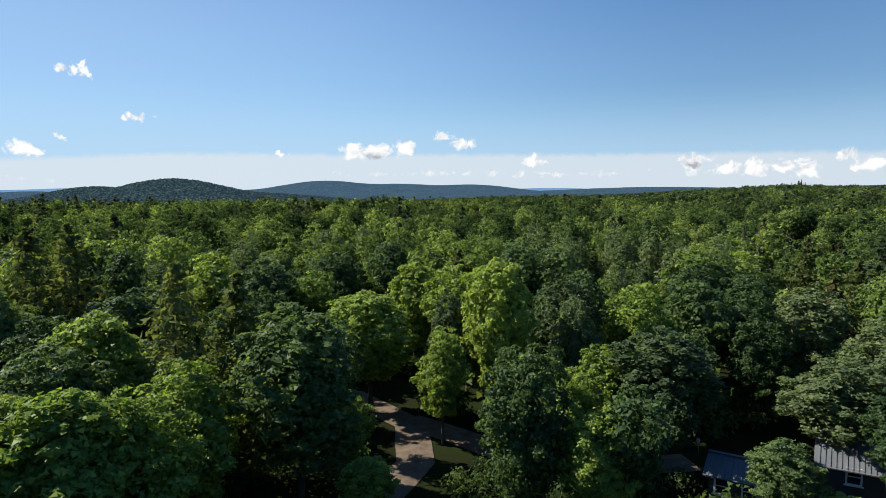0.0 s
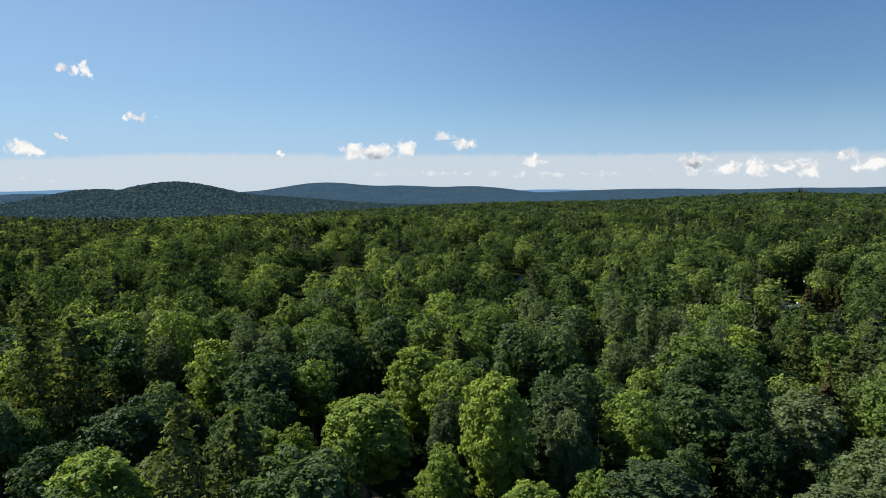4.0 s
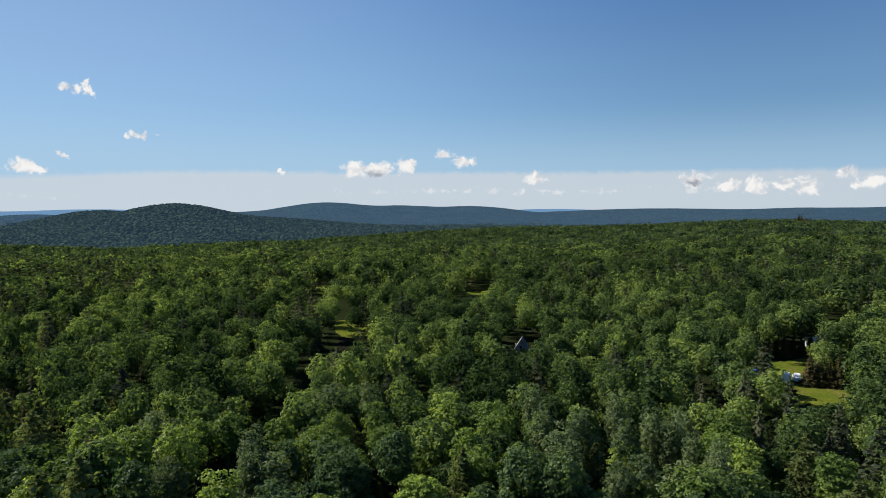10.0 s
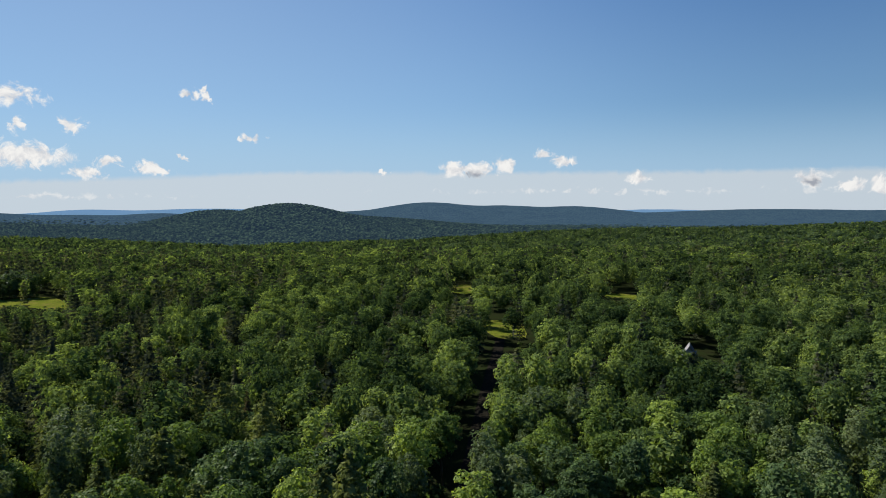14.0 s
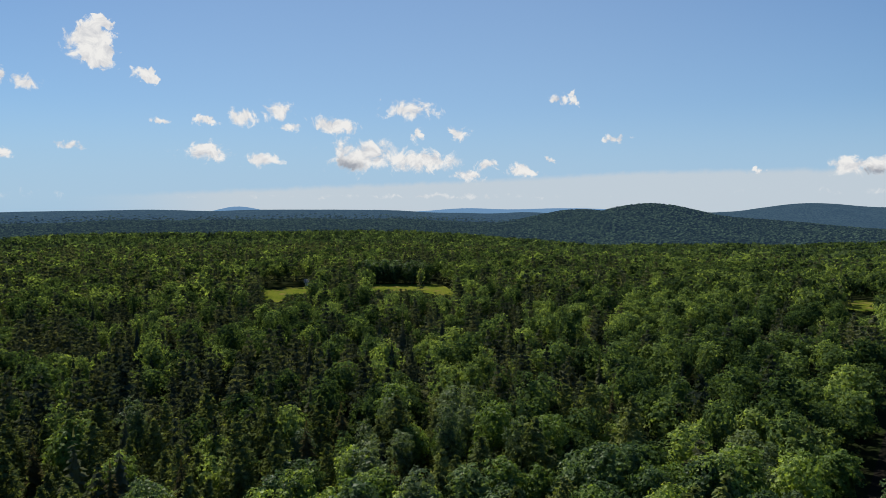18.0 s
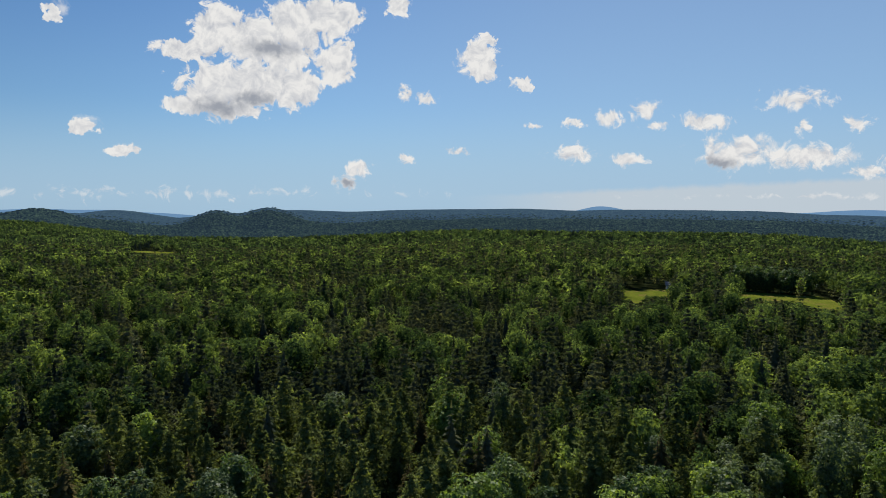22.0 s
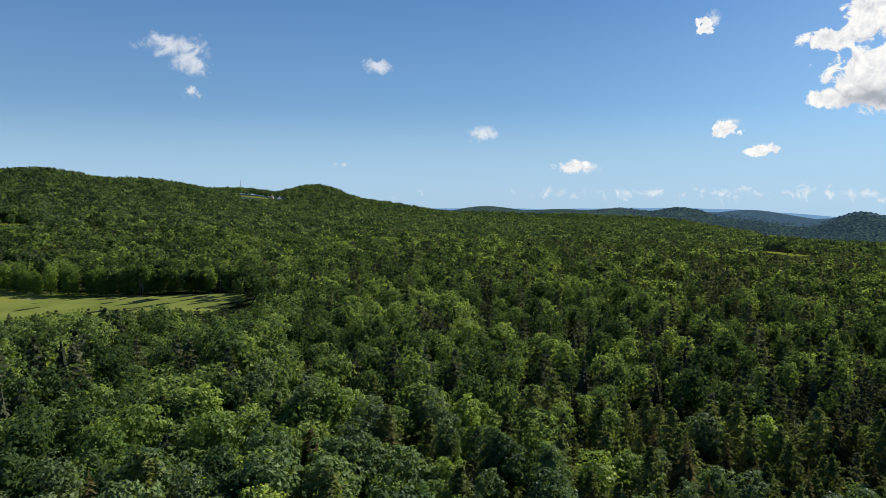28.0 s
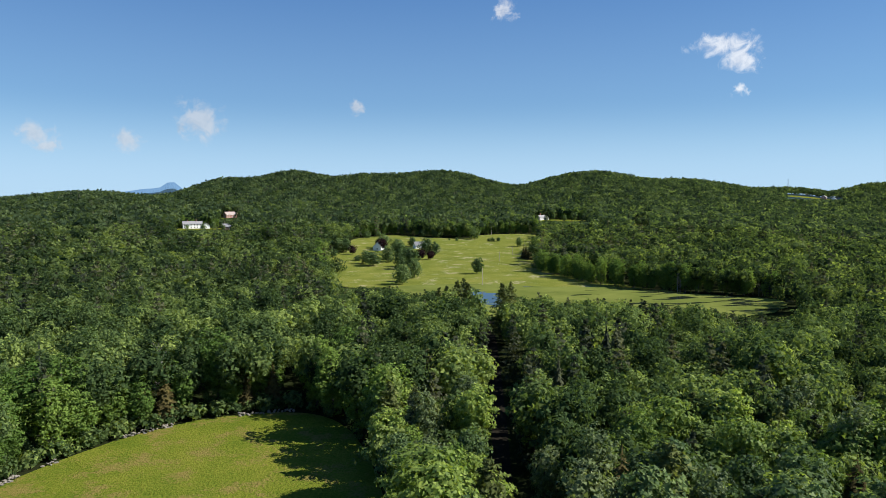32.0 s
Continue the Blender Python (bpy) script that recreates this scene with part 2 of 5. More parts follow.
def foliage(name, dark, mid, light, through=0.5, stuff=True, rough=0.45, per_leaf=0.45, size=1.2, spec=0.0):
    """Leaves: a tint of each tree's own and of each spray, a broad mottle, and light that passes through."""
    m, t = material(name)
    if stuff:
        own = node(t, "ShaderNodeAttribute", attribute_name="tint").outputs["Fac"]
    else:
        own = node(t, "ShaderNodeObjectInfo").outputs["Random"]
    leaf = node(t, "ShaderNodeNewGeometry").outputs["Random Per Island"]
    spray = fine_noise(t, size, 3, world_place(t), 0.7)
    mix = math_node(t, "MULTIPLY_ADD", leaf, per_leaf, math_node(t, "MULTIPLY", own, 1.0 - per_leaf))
    colour = ramp(t, mix, (0.05, dark), (0.5, mid), (0.98, light))
    mottle = ramp(t, spray, (0.34, (0.72, 0.74, 0.76)), (0.52, (1.0, 1.0, 1.0)), (0.68, (1.26, 1.22, 1.08)))
    colour = node(t, "ShaderNodeMixRGB", {"Fac": 1.0, "Color1": colour, "Color2": mottle}, blend_type="MULTIPLY").outputs[0]
    if spec:
        skin = node(t, "ShaderNodeBsdfPrincipled", {"Base Color": colour, "Roughness": rough, "Specular IOR Level": spec})
    else:
        skin = node(t, "ShaderNodeBsdfDiffuse", {"Color": colour})
    warm = node(t, "ShaderNodeMixRGB", {"Fac": 1.0, "Color1": colour, "Color2": (1.45, 1.45, 0.62, 1)}, blend_type="MULTIPLY").outputs[0]
    thin = node(t, "ShaderNodeBsdfTranslucent", {"Color": warm})
    finish(t, node(t, "ShaderNodeMixShader", {0: through, 1: skin.outputs[0], 2: thin.outputs[0]}).outputs[0])
    return m


HARD = ((0.019, 0.038, 0.017), (0.082, 0.125, 0.047), (0.245, 0.308, 0.092))
SOFT = ((0.029, 0.040, 0.029), (0.061, 0.073, 0.046), (0.118, 0.124, 0.068))
# a lightened copy of the maple leaves: sunlight put into the base colour
sunlit_maple_leaf = foliage("sunlit_tone_maple_leaves", (0.108, 0.172, 0.040), (0.203, 0.275, 0.063), (0.325, 0.387, 0.085), through=0.38, stuff=False, spec=0.05, per_leaf=0.6)
maple_leaf = foliage("maple_leaves", (0.059, 0.104, 0.028), (0.140, 0.201, 0.049), (0.292, 0.362, 0.082), through=0.4, stuff=False, spec=0.05, per_leaf=0.5)
edge_leaf = foliage("edge_leaves", (0.058, 0.110, 0.028), (0.112, 0.180, 0.044), (0.190, 0.265, 0.062), through=0.4, stuff=False, per_leaf=0.5)
oak_leaf = foliage("oak_leaves", (0.028, 0.053, 0.023), (0.076, 0.122, 0.049), (0.174, 0.233, 0.086), through=0.4, stuff=False, spec=0.05, per_leaf=0.5)
aspen_leaf = foliage("aspen_leaves", (0.052, 0.082, 0.039), (0.107, 0.144, 0.067), (0.193, 0.237, 0.109), through=0.4, stuff=False, spec=0.05, per_leaf=0.5)
leaf_mid = foliage("broad_leaves_wood", *HARD, through=0.42, size=0.8, per_leaf=0.38)
leaf_far = foliage("broad_leaves_distance", (0.017, 0.032, 0.017), (0.061, 0.093, 0.038), (0.181, 0.232, 0.076), through=0.5, size=0.5, per_leaf=0.35)
leaf_hill = foliage("broad_leaves_hills", (0.022, 0.039, 0.023), (0.050, 0.077, 0.039), (0.107, 0.145, 0.064), through=0.5, size=0.3, per_leaf=0.2)
needle_near = foliage("needles", (0.038, 0.034, 0.016), (0.072, 0.062, 0.027), (0.122, 0.103, 0.040), through=0.25, stuff=False)
pine_needle = foliage("pine_needles", (0.047, 0.061, 0.024), (0.098, 0.121, 0.044), (0.182, 0.206, 0.074), through=0.35, stuff=False, per_leaf=0.55)
needle_far = foliage("needles_wood", *SOFT, through=0.35, size=0.6, per_leaf=0.3)


def plain(name, colour, second, scale, rough=0.8, bump=0.0, metal=0.0, detail=4, spec=0.5):
    """Two tones mottled over the place, with grain and relief."""
    m, t = material(name)
    p = world_place(t)
    big = fine_noise(t, scale, detail, p)
    small = fine_noise(t, scale * 13, 2, p)
    f = math_node(t, "MULTIPLY_ADD", small, 0.45, math_node(t, "MULTIPLY", big, 0.6))
    c = ramp(t, f, (0.32, colour), (0.72, second))
    v = {"Base Color": c, "Roughness": rough, "Metallic": metal, "Specular IOR Level": spec}
    if bump:
        v["Normal"] = node(t, "ShaderNodeBump", {"Height": small, "Strength": bump, "Distance": 0.1}).outputs[0]
    finish(t, node(t, "ShaderNodeBsdfPrincipled", v).outputs[0])
    return m


bark = plain("bark", (0.05, 0.043, 0.036), (0.11, 0.10, 0.085), 1.5, 0.9, 0.4, spec=0.0)
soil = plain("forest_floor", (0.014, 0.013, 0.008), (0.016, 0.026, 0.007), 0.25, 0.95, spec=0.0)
gravel = plain("gravel", (0.075, 0.055, 0.040), (0.20, 0.155, 0.115), 1.1, 0.95, 0.5, spec=0.0)


def turf(name, tones, patch, patch_at, scale):
    """Grass: broad tones, fine blades, and patches of dry stalks."""
    m, t = material(name)
    p = world_place(t)
    broad, blades = fine_noise(t, scale, 4, p), fine_noise(t, scale * 22, 3, p, 0.7)
    f = math_node(t, "MULTIPLY_ADD", blades, 0.6, math_node(t, "MULTIPLY", broad, 0.5))
    c = ramp(t, f, (0.36, tones[0]), (0.55, tones[1]), (0.74, tones[2]))
    drift = node(t, "ShaderNodeMapping", {"Vector": p, "Rotation": (0, 0, radians(25)), "Scale": (scale * 1.3, scale * 1.3, 1.0)}).outputs[0]
    dry = math_node(t, "MULTIPLY_ADD", blades, 0.35, fine_noise(t, 1.0, 6, drift, 0.75))
    dry = node(t, "ShaderNodeMapRange", {0: dry, 1: patch_at, 2: patch_at + 0.10}).outputs[0]
    c = node(t, "ShaderNodeMixRGB", {0: dry, 1: c, 2: (*patch, 1)}).outputs[0]
    relief = node(t, "ShaderNodeBump", {"Height": blades, "Strength": 0.9, "Distance": 0.4}).outputs[0]
    finish(t, node(t, "ShaderNodeBsdfDiffuse", {"Color": c, "Normal": relief}).outputs[0])
    return m


grass = turf("meadow_grass", ((0.072, 0.098, 0.016), (0.116, 0.132, 0.025), (0.175, 0.168, 0.042)), (0.26, 0.24, 0.14), 0.735, 0.06)
mown = turf("mown_grass", ((0.050, 0.084, 0.010), (0.100, 0.122, 0.015), (0.160, 0.152, 0.026)), (0.150, 0.122, 0.036), 0.69, 0.09)
# near-black: the deep shade between the trees is put into the road's colour
track = plain("shade_dark_track", (0.011, 0.010, 0.008), (0.022, 0.020, 0.015), 0.5, 0.95, 0.5, spec=0.0)
white_paint = plain("white_clapboard", (0.74, 0.74, 0.72), (0.82, 0.82, 0.80), 0.6, 0.6)
grey_roof = plain("grey_shingle", (0.16, 0.16, 0.165), (0.24, 0.235, 0.235), 0.8, 0.8)

# ---- the lie of the land ----
HOME = (-20.0, 0.0)


def at(az, r):
    """A place r metres from HOME, az degrees to the left of north."""
    return HOME[0] - r * math.sin(radians(az)), HOME[1] + r * math.cos(radians(az))


# hills: bearing, distance, height of the wooded top as an angle seen from 44 m up, width across, width along
HILLS_NORTH = [
    (26.9, 2300, -0.30, 290, 420), (21.5, 2350, -1.35, 420, 420), (15.5, 2350, -2.0, 380, 380), (32.0, 2800, -0.75, 260, 500),
    (15.0, 3900, -0.25, 420, 500), (9.0, 3900, -0.5, 420, 500), (3.2, 3900, -0.55, 420, 500), (21.0, 3950, -1.0, 400, 500),
    (-10.8, 4200, -0.75, 700, 500), (-20.0, 4200, -0.70, 700, 500), (-29.0, 4200, -0.5, 800, 500), (-4.0, 4200, -1.1, 500, 500),
    (33.0, 4700, -0.75, 600, 260), (-4.0, 4750, -0.8, 500, 250),
]
HILLS_WEST = [
    (86.0, 3200, -0.85, 500, 500), (77.0, 3200, -0.85, 500, 500), (69.0, 3200, -0.75, 500, 500), (61.0, 3200, -0.85, 500, 500),
    (54.0, 3200, -0.80, 450, 500), (48.0, 3200, -0.92, 400, 500), (42.0, 3200, -1.1, 400, 500), (36.0, 3300, -1.0, 300, 400), (87.6, 2900, -0.6, 170, 400),
    (91.3, 2900, -0.8, 130, 400), (103.7, 2600, -0.55, 140, 300), (107.5, 2400, -0.9, 320, 400), (100.8, 3000, -1.0, 300, 400),
    (98.1, 3800, -0.8, 230, 400), (108.6, 2500, -0.65, 200, 350), (60.0, 4700, -0.62, 200, 250), (40.0, 4700, -0.8, 500, 250),
    (100.0, 4700, -0.8, 700, 250),
]
HILLS_SOUTH = [
    (119.1, 2300, -0.45, 190, 350), (113.5, 2300, -0.7, 260, 350), (124.3, 2200, -0.85, 220, 350), (133.2, 1900, 0.95, 130, 300),
    (138.8, 1800, 0.6, 180, 300), (131.5, 1850, 0.0, 330, 350), (153.8, 1650, 2.05, 190, 330), (146.3, 1650, 1.35, 210, 330),
    (166.8, 1700, 2.15, 210, 330), (172.3, 1700, 1.85, 180, 330), (178.3, 1650, 2.0, 150, 330), (183.3, 1650, 1.45, 110, 330),
    (193.4, 1500, 0.4, 120, 330), (187.5, 1600, 0.1, 160, 330), (204.0, 1700, -0.6, 300, 400), (187.7, 4600, 1.38, 90, 300),
    (189.0, 4600, 0.85, 230, 300), (191.5, 4650, 0.5, 300, 300), (198.0, 4700, -0.05, 330, 300),
]
TREE_TOP = 12.0


def smooth(a, b, x):
    t = np.clip((x - a) / (b - a), 0, 1)
    return t * t * (3 - 2 * t)


def roll_noise(x, y, size, seed):
    """Gentle waves of about that size, -1 to 1."""
    rng = np.random.RandomState(seed)
    z = 0
    for k in range(6):
        a, ph = rng.rand() * 6.28, rng.rand() * 6.28
        s = size * (0.7 + 0.6 * rng.rand())
        z = z + np.sin((x * math.cos(a) + y * math.sin(a)) * 6.28 / s + ph)
    return z / 3.2


def base_land(x, y):
    dx, dy = x - HOME[0], y - HOME[1]
    r = np.hypot(dx, dy)
    az = np.degrees(np.arctan2(-dx, dy)) % 360
    north = np.where(az > 270, az - 360, az)
    # the plateau sinks gently towards its rim to the north and the west, then drops to the valley
    rim = np.interp(north, (-40, -22, -9, 1, 16, 31, 42, 60), (1050, 1050, 1220, 1110, 940, 860, 980, 1000))
    sunk = np.interp(north, (-30, -22, -15, -9, 1, 16, 31, 40, 47, 62, 72, 90), (1, 0, 9, 18, 22, 28, 30, 25, 18, 20, 15, 20))
    side = smooth(108, 85, north)
    z = -sunk * smooth(230, 900, r) * side
    z = z - 48 * side * smooth(rim, rim * 1.25 + 350, r)
    # to the south the land dips to the pond and rises again
    south = smooth(118, 150, north)
    pond = -6 * smooth(190, 290, r) * smooth(124, 136, north)
    z = z + pond + south * (16 * smooth(420, 800, r) + 14 * smooth(800, 1300, r)) * (1 - side)
    mid = smooth(60, 100, north) * smooth(150, 118, north)
    z = z - 14 * mid * smooth(350, 1000, r) - 25 * mid * smooth(1000, 2200, r)
    return z, r, az


def land(x, y):
    x, y = np.asarray(x, float), np.asarray(y, float)
    z, r, az = base_land(x, y)
    total = 0
    for a, d, el, across, along in HILLS_NORTH + HILLS_WEST + HILLS_SOUTH:
        cx, cy = at(a, d)
        b0 = base_land(np.float64(cx), np.float64(cy))[0]
        h = 44.3 + d * math.tan(radians(el)) - TREE_TOP - b0
        if h <= 0:
            continue
        ux, uy = -math.sin(radians(a)), math.cos(radians(a))
        al = (x - cx) * ux + (y - cy) * uy
        ac = (x - cx) * uy - (y - cy) * ux
        g = h * np.exp(-((ac / across) ** 2) - (al / along) ** 2)
        total = total + g ** 5
    z = z + total ** 0.2
    z = z + roll_noise(x, y, 420, 5) * 2.5 * smooth(500, 1300, r) + roll_noise(x, y, 130, 8) * 0.5 * smooth(140, 300, r)
    # the level bed of the pond
    bed = smooth(268, 288, r) * smooth(416, 398, r) * smooth(136, 139, az) * smooth(173, 170, az)
    return z + bed * (np.minimum(z, -6.05) - z)


def height(x, y):
    return float(land(x, y))

# ---- builders ----


def mesh_from(name, verts, faces, *materials):
    me = bpy.data.meshes.new(name)
    me.from_pydata([tuple(v) for v in verts], [], [tuple(f) for f in faces])
    for m in materials:
        me.materials.append(m)
    return me


def mesh_tris(name, verts, tris, mat, tint=None):
    """A mesh from arrays of corners and triangles; tint: one number a corner."""
    verts, tris = np.asarray(verts, np.float32), np.asarray(tris, np.int32)
    me = bpy.data.meshes.new(name)
    me.vertices.add(len(verts))
    me.vertices.foreach_set("co", verts.ravel())
    me.loops.add(len(tris) * 3)
    me.loops.foreach_set("vertex_index", tris.ravel())
    me.polygons.add(len(tris))
    me.polygons.foreach_set("loop_start", np.arange(0, len(tris) * 3, 3, dtype=np.int32))
    me.materials.append(mat)
    if tint is not None:
        me.attributes.new("tint", "FLOAT", "POINT").data.foreach_set("value", np.asarray(tint, np.float32))
    me.update(calc_edges=True)
    return me


def part(name, bm, mat, parent, label=""):
    """Links a bmesh as one mesh object under a thing or a part."""
    me = bpy.data.meshes.new(name)
    bm.to_mesh(me)
    bm.free()
    for m in mat if isinstance(mat, (list, tuple)) else [mat]:
        me.materials.append(m)
    ob = new(name, me)
    ob.parent = parent
    return tagged(ob, label)


def linked(name, me, parent, m=None, label=""):
    ob = new(name, me)
    ob.parent = parent
    if m is not None:
        ob.matrix_local = m
    return tagged(ob, label)


def box(bm, size, m):
    """A box of that size centred on the pose m, into bm."""
    v = bmesh.ops.create_cube(bm, size=1.0, matrix=m @ Matrix.Diagonal((*size, 1)))["verts"]
    return v


def ico(sub):
    bm = bmesh.new()
    bmesh.ops.create_icosphere(bm, subdivisions=sub, radius=1.0)
    v = np.array([x.co[:] for x in bm.verts])
    f = np.array([[x.index for x in q.verts] for q in bm.faces])
    bm.free()
    return v, f


BALL1 = ico(1)


def unit(v):
    return v / np.maximum(np.linalg.norm(v, axis=1, keepdims=True), 1e-6)


def leaf_tris(rng, centre, normal, size, loose=0.5, slim=1.0):
    """One leaf spray, a small triangle, at each centre."""
    n = len(centre)
    nrm = unit(normal + rng.normal(0, loose, (n, 3)))
    a = unit(np.cross(nrm, rng.normal(0, 1, (n, 3))))
    b = np.cross(nrm, a) * slim
    s = (size * rng.uniform(0.6, 1.35, n))[:, None]
    v = np.stack([centre + a * s, centre - a * s * 0.55 + b * s * rng.uniform(0.5, 1.0, n)[:, None], centre - a * s * 0.5 - b * s * rng.uniform(0.5, 1.0, n)[:, None]], 1)
    return v.reshape(-1, 3), np.arange(n * 3).reshape(-1, 3)


def join(parts):
    vs, fs, k = [], [], 0
    for v, f in parts:
        vs.append(v)
        fs.append(f + k)
        k += len(v)
    return np.concatenate(vs), np.concatenate(fs)


def broad_crown(seed, radius, low, top, clumps, per, leaf, inner=0.5, flat=0.7, lobes=6, loose=0.48, between=0.18, knob=0.55):
    """A leafy crown: clumps of sprays over an uneven, round-topped envelope with a dim heart."""
    rng = np.random.RandomState(seed)
    k = np.arange(clumps)
    u = 1 - ((k + 0.5) / clumps) ** 0.85
    a = k * 2.39996 + rng.uniform(-0.4, 0.4, clumps)
    knobs = unit(rng.normal(0, 1, (lobes, 3)) * (1, 1, 0.55) + (0, 0, 0.25))
    tall = top - low

    def shell(u, a):
        """The envelope's points and its outward directions."""
        r = np.where(u > 0.42, np.sqrt(np.clip(1 - ((u - 0.42) / 0.58) ** 2, 0, 1)), 0.62 + 0.38 * u / 0.42)
        d = np.stack([r * np.cos(a), r * np.sin(a), (u - 0.42) / 0.58], 1)
        n = unit(d * (1, 1, 1.1))
        swell = 1.12 - knob + knob * np.clip((n @ knobs.T).max(1), 0, 1) ** 4
        p = np.stack([radius * d[:, 0] * swell, radius * d[:, 1] * swell, low + tall * (0.42 + (u - 0.42) * (0.55 + 0.45 * swell))], 1)
        return p, n
    q, n = shell(u, a)
    q = q - n * radius * rng.uniform(0.02, 0.26, (clumps, 1))
    rad = radius * rng.uniform(0.5, 1.0, clumps) * (3.0 / math.sqrt(clumps)) * 0.8
    idx = np.repeat(k, int(per * (1 - between)))
    d = unit(rng.normal(0, 1, (len(idx), 3)) + n[idx] * 0.6 + (0, 0, 0.3))
    p = q[idx] + d * rad[idx, None] * rng.uniform(0.45, 1.15, (len(idx), 1)) * (1, 1, flat)
    out = [leaf_tris(rng, p, d * 0.7 + n[idx] * 0.4 + (0, 0, 0.25), leaf, loose)]
    # sprays between the clumps, and larger dim ones within
    m = int(clumps * per * between)
    p, n = shell(rng.rand(m) ** 0.9, rng.uniform(0, 6.283, m))
    mid = np.array((0, 0, low + tall * 0.45))
    out.append(leaf_tris(rng, mid + (p - mid) * rng.uniform(0.8, 1.0, (m, 1)), n + (0, 0, 0.25), leaf, loose))
    m = int(clumps * per * 0.34 * inner)
    p, n = shell(rng.rand(m), rng.uniform(0, 6.283, m))
    out.append(leaf_tris(rng, mid + (p - mid) * rng.uniform(0.4, 0.78, (m, 1)), n, leaf * 1.9, loose))
    return join(out)


def pine_crown(seed, radius, low, top, whorls, arms, tufts, tuft):
    """Upturned plumes of slender needles on level boughs, in ragged tiers."""
    rng = np.random.RandomState(seed)
    out = []
    cs, ns = [], []
    for w in range(whorls):
        u = w / (whorls - 1)
        reach = radius * (1.02 - u) ** 0.62 * (0.75 if w == 0 else 1)
        n = max(3, int(arms * (1 - 0.45 * u)))
        for i in range(n):
            a = (i + rng.uniform(-0.35, 0.35)) / n * 6.283 + w * 1.1
            L = reach * rng.uniform(0.62, 1.25)
            g = rng.uniform(0.1, 1.0, tufts)[:, None]
            d = np.array((math.cos(a), math.sin(a), 0.0))
            side = np.array((-d[1], d[0], 0.0)) * rng.normal(0, 0.16, (tufts, 1)) * L
            z0 = low + (top - low) * u + rng.uniform(-0.3, 0.3)
            cs.append(d * g * L + side + (0, 0, z0) + np.array((0, 0, 1.0)) * (0.10 * g * L + rng.uniform(-0.15, 0.2, (tufts, 1))))
            ns.append(np.repeat([(d[0] * 0.5, d[1] * 0.5, 0.9)], tufts, 0))
    out.append(leaf_tris(rng, np.concatenate(cs), np.concatenate(ns), tuft, 0.55, 0.6))
    tip = np.array([(-0.12, 0, top - 0.7), (0.12, 0.05, top - 0.7), (0, 0, top + 0.6)])
    out.append((tip, np.array([[0, 1, 2]])))
    return join(out)


def needle_crown(seed, radius, low, top, whorls, arms, twigs, ragged=0.25, droop=0.25, power=0.85, core=0.5):
    """Tiers of drooping boughs round a stem, each a narrow spray of pointed twigs, over a dense heart."""
    rng = np.random.RandomState(seed)
    vs, fs = [], []

    def tri(a, b, c):
        fs.append((len(vs), len(vs) + 1, len(vs) + 2))
        vs.extend((a, b, c))
    sides = 7
    for k in range(2):
        z0, z1 = low + (top - low) * (0.02 + 0.3 * k), low + (top - low) * (0.62 + 0.25 * k)
        r0 = radius * core * (1 - 0.35 * k)
        for i in range(sides):
            a0, a1 = (i + 0.5 * k) * 6.283 / sides, (i + 1 + 0.5 * k) * 6.283 / sides
            tri(np.array((r0 * math.cos(a0), r0 * math.sin(a0), z0)), np.array((r0 * math.cos(a1), r0 * math.sin(a1), z0)), np.array((0, 0, z1)))
    for w in range(whorls):
        u = w / (whorls - 1)
        z = low + (top - low) * u
        reach = radius * ((1 - u) ** power + 0.05) * (0.8 if w == 0 else 1)
        n = max(3, int(arms * (1 - 0.5 * u)))
        for k in range(n):
            a = (k + rng.uniform(-0.35, 0.35)) / n * 6.283 + w * 1.3
            L = reach * rng.uniform(1 - ragged, 1 + ragged)
            d = np.array((math.cos(a), math.sin(a), 0))
            side = np.array((-d[1], d[0], 0))
            z0 = z + rng.uniform(-0.3, 0.3)
            root = np.array((0, 0, z0 + 0.12 * L))
            tip = d * L + (0, 0, z0 - L * droop * rng.uniform(0.5, 1.4))
            wide = L * rng.uniform(0.20, 0.32)
            m = root * 0.4 + tip * 0.6 + (0, 0, 0.10 * L)
            tri(root, m + side * wide + (0, 0, -0.16 * L), tip)
            tri(root, tip, m - side * wide + (0, 0, -0.16 * L))
            for q in range(twigs):
                f = rng.uniform(0.35, 1.0)
                p = root * (1 - f) + tip * f + (0, 0, 0.05 * L)
                sgn = 1 if rng.rand() < 0.5 else -1
                e = p + side * sgn * L * rng.uniform(0.12, 0.26) + d * L * rng.uniform(0.05, 0.2) + (0, 0, rng.uniform(-0.14, 0.14) * L)
                g = p + d * L * 0.10 + (0, 0, rng.uniform(-0.15, 0.05))
                tri(p, e, g)
    tri(np.array((-0.15, 0, top - 0.6)), np.array((0.15, 0, top - 0.6)), np.array((0, 0, top + 0.7)))
    return np.array(vs), np.array(fs)


def limb(bm, a, b, ra, rb, sides=6):
    a, b = Vector(a), Vector(b)
    d = (b - a)
    m = Matrix.Translation((a + b) / 2) @ d.to_track_quat("Z", "Y").to_matrix().to_4x4()
    bmesh.ops.create_cone(bm, cap_ends=True, segments=sides, radius1=ra, radius2=rb, depth=d.length, matrix=m)


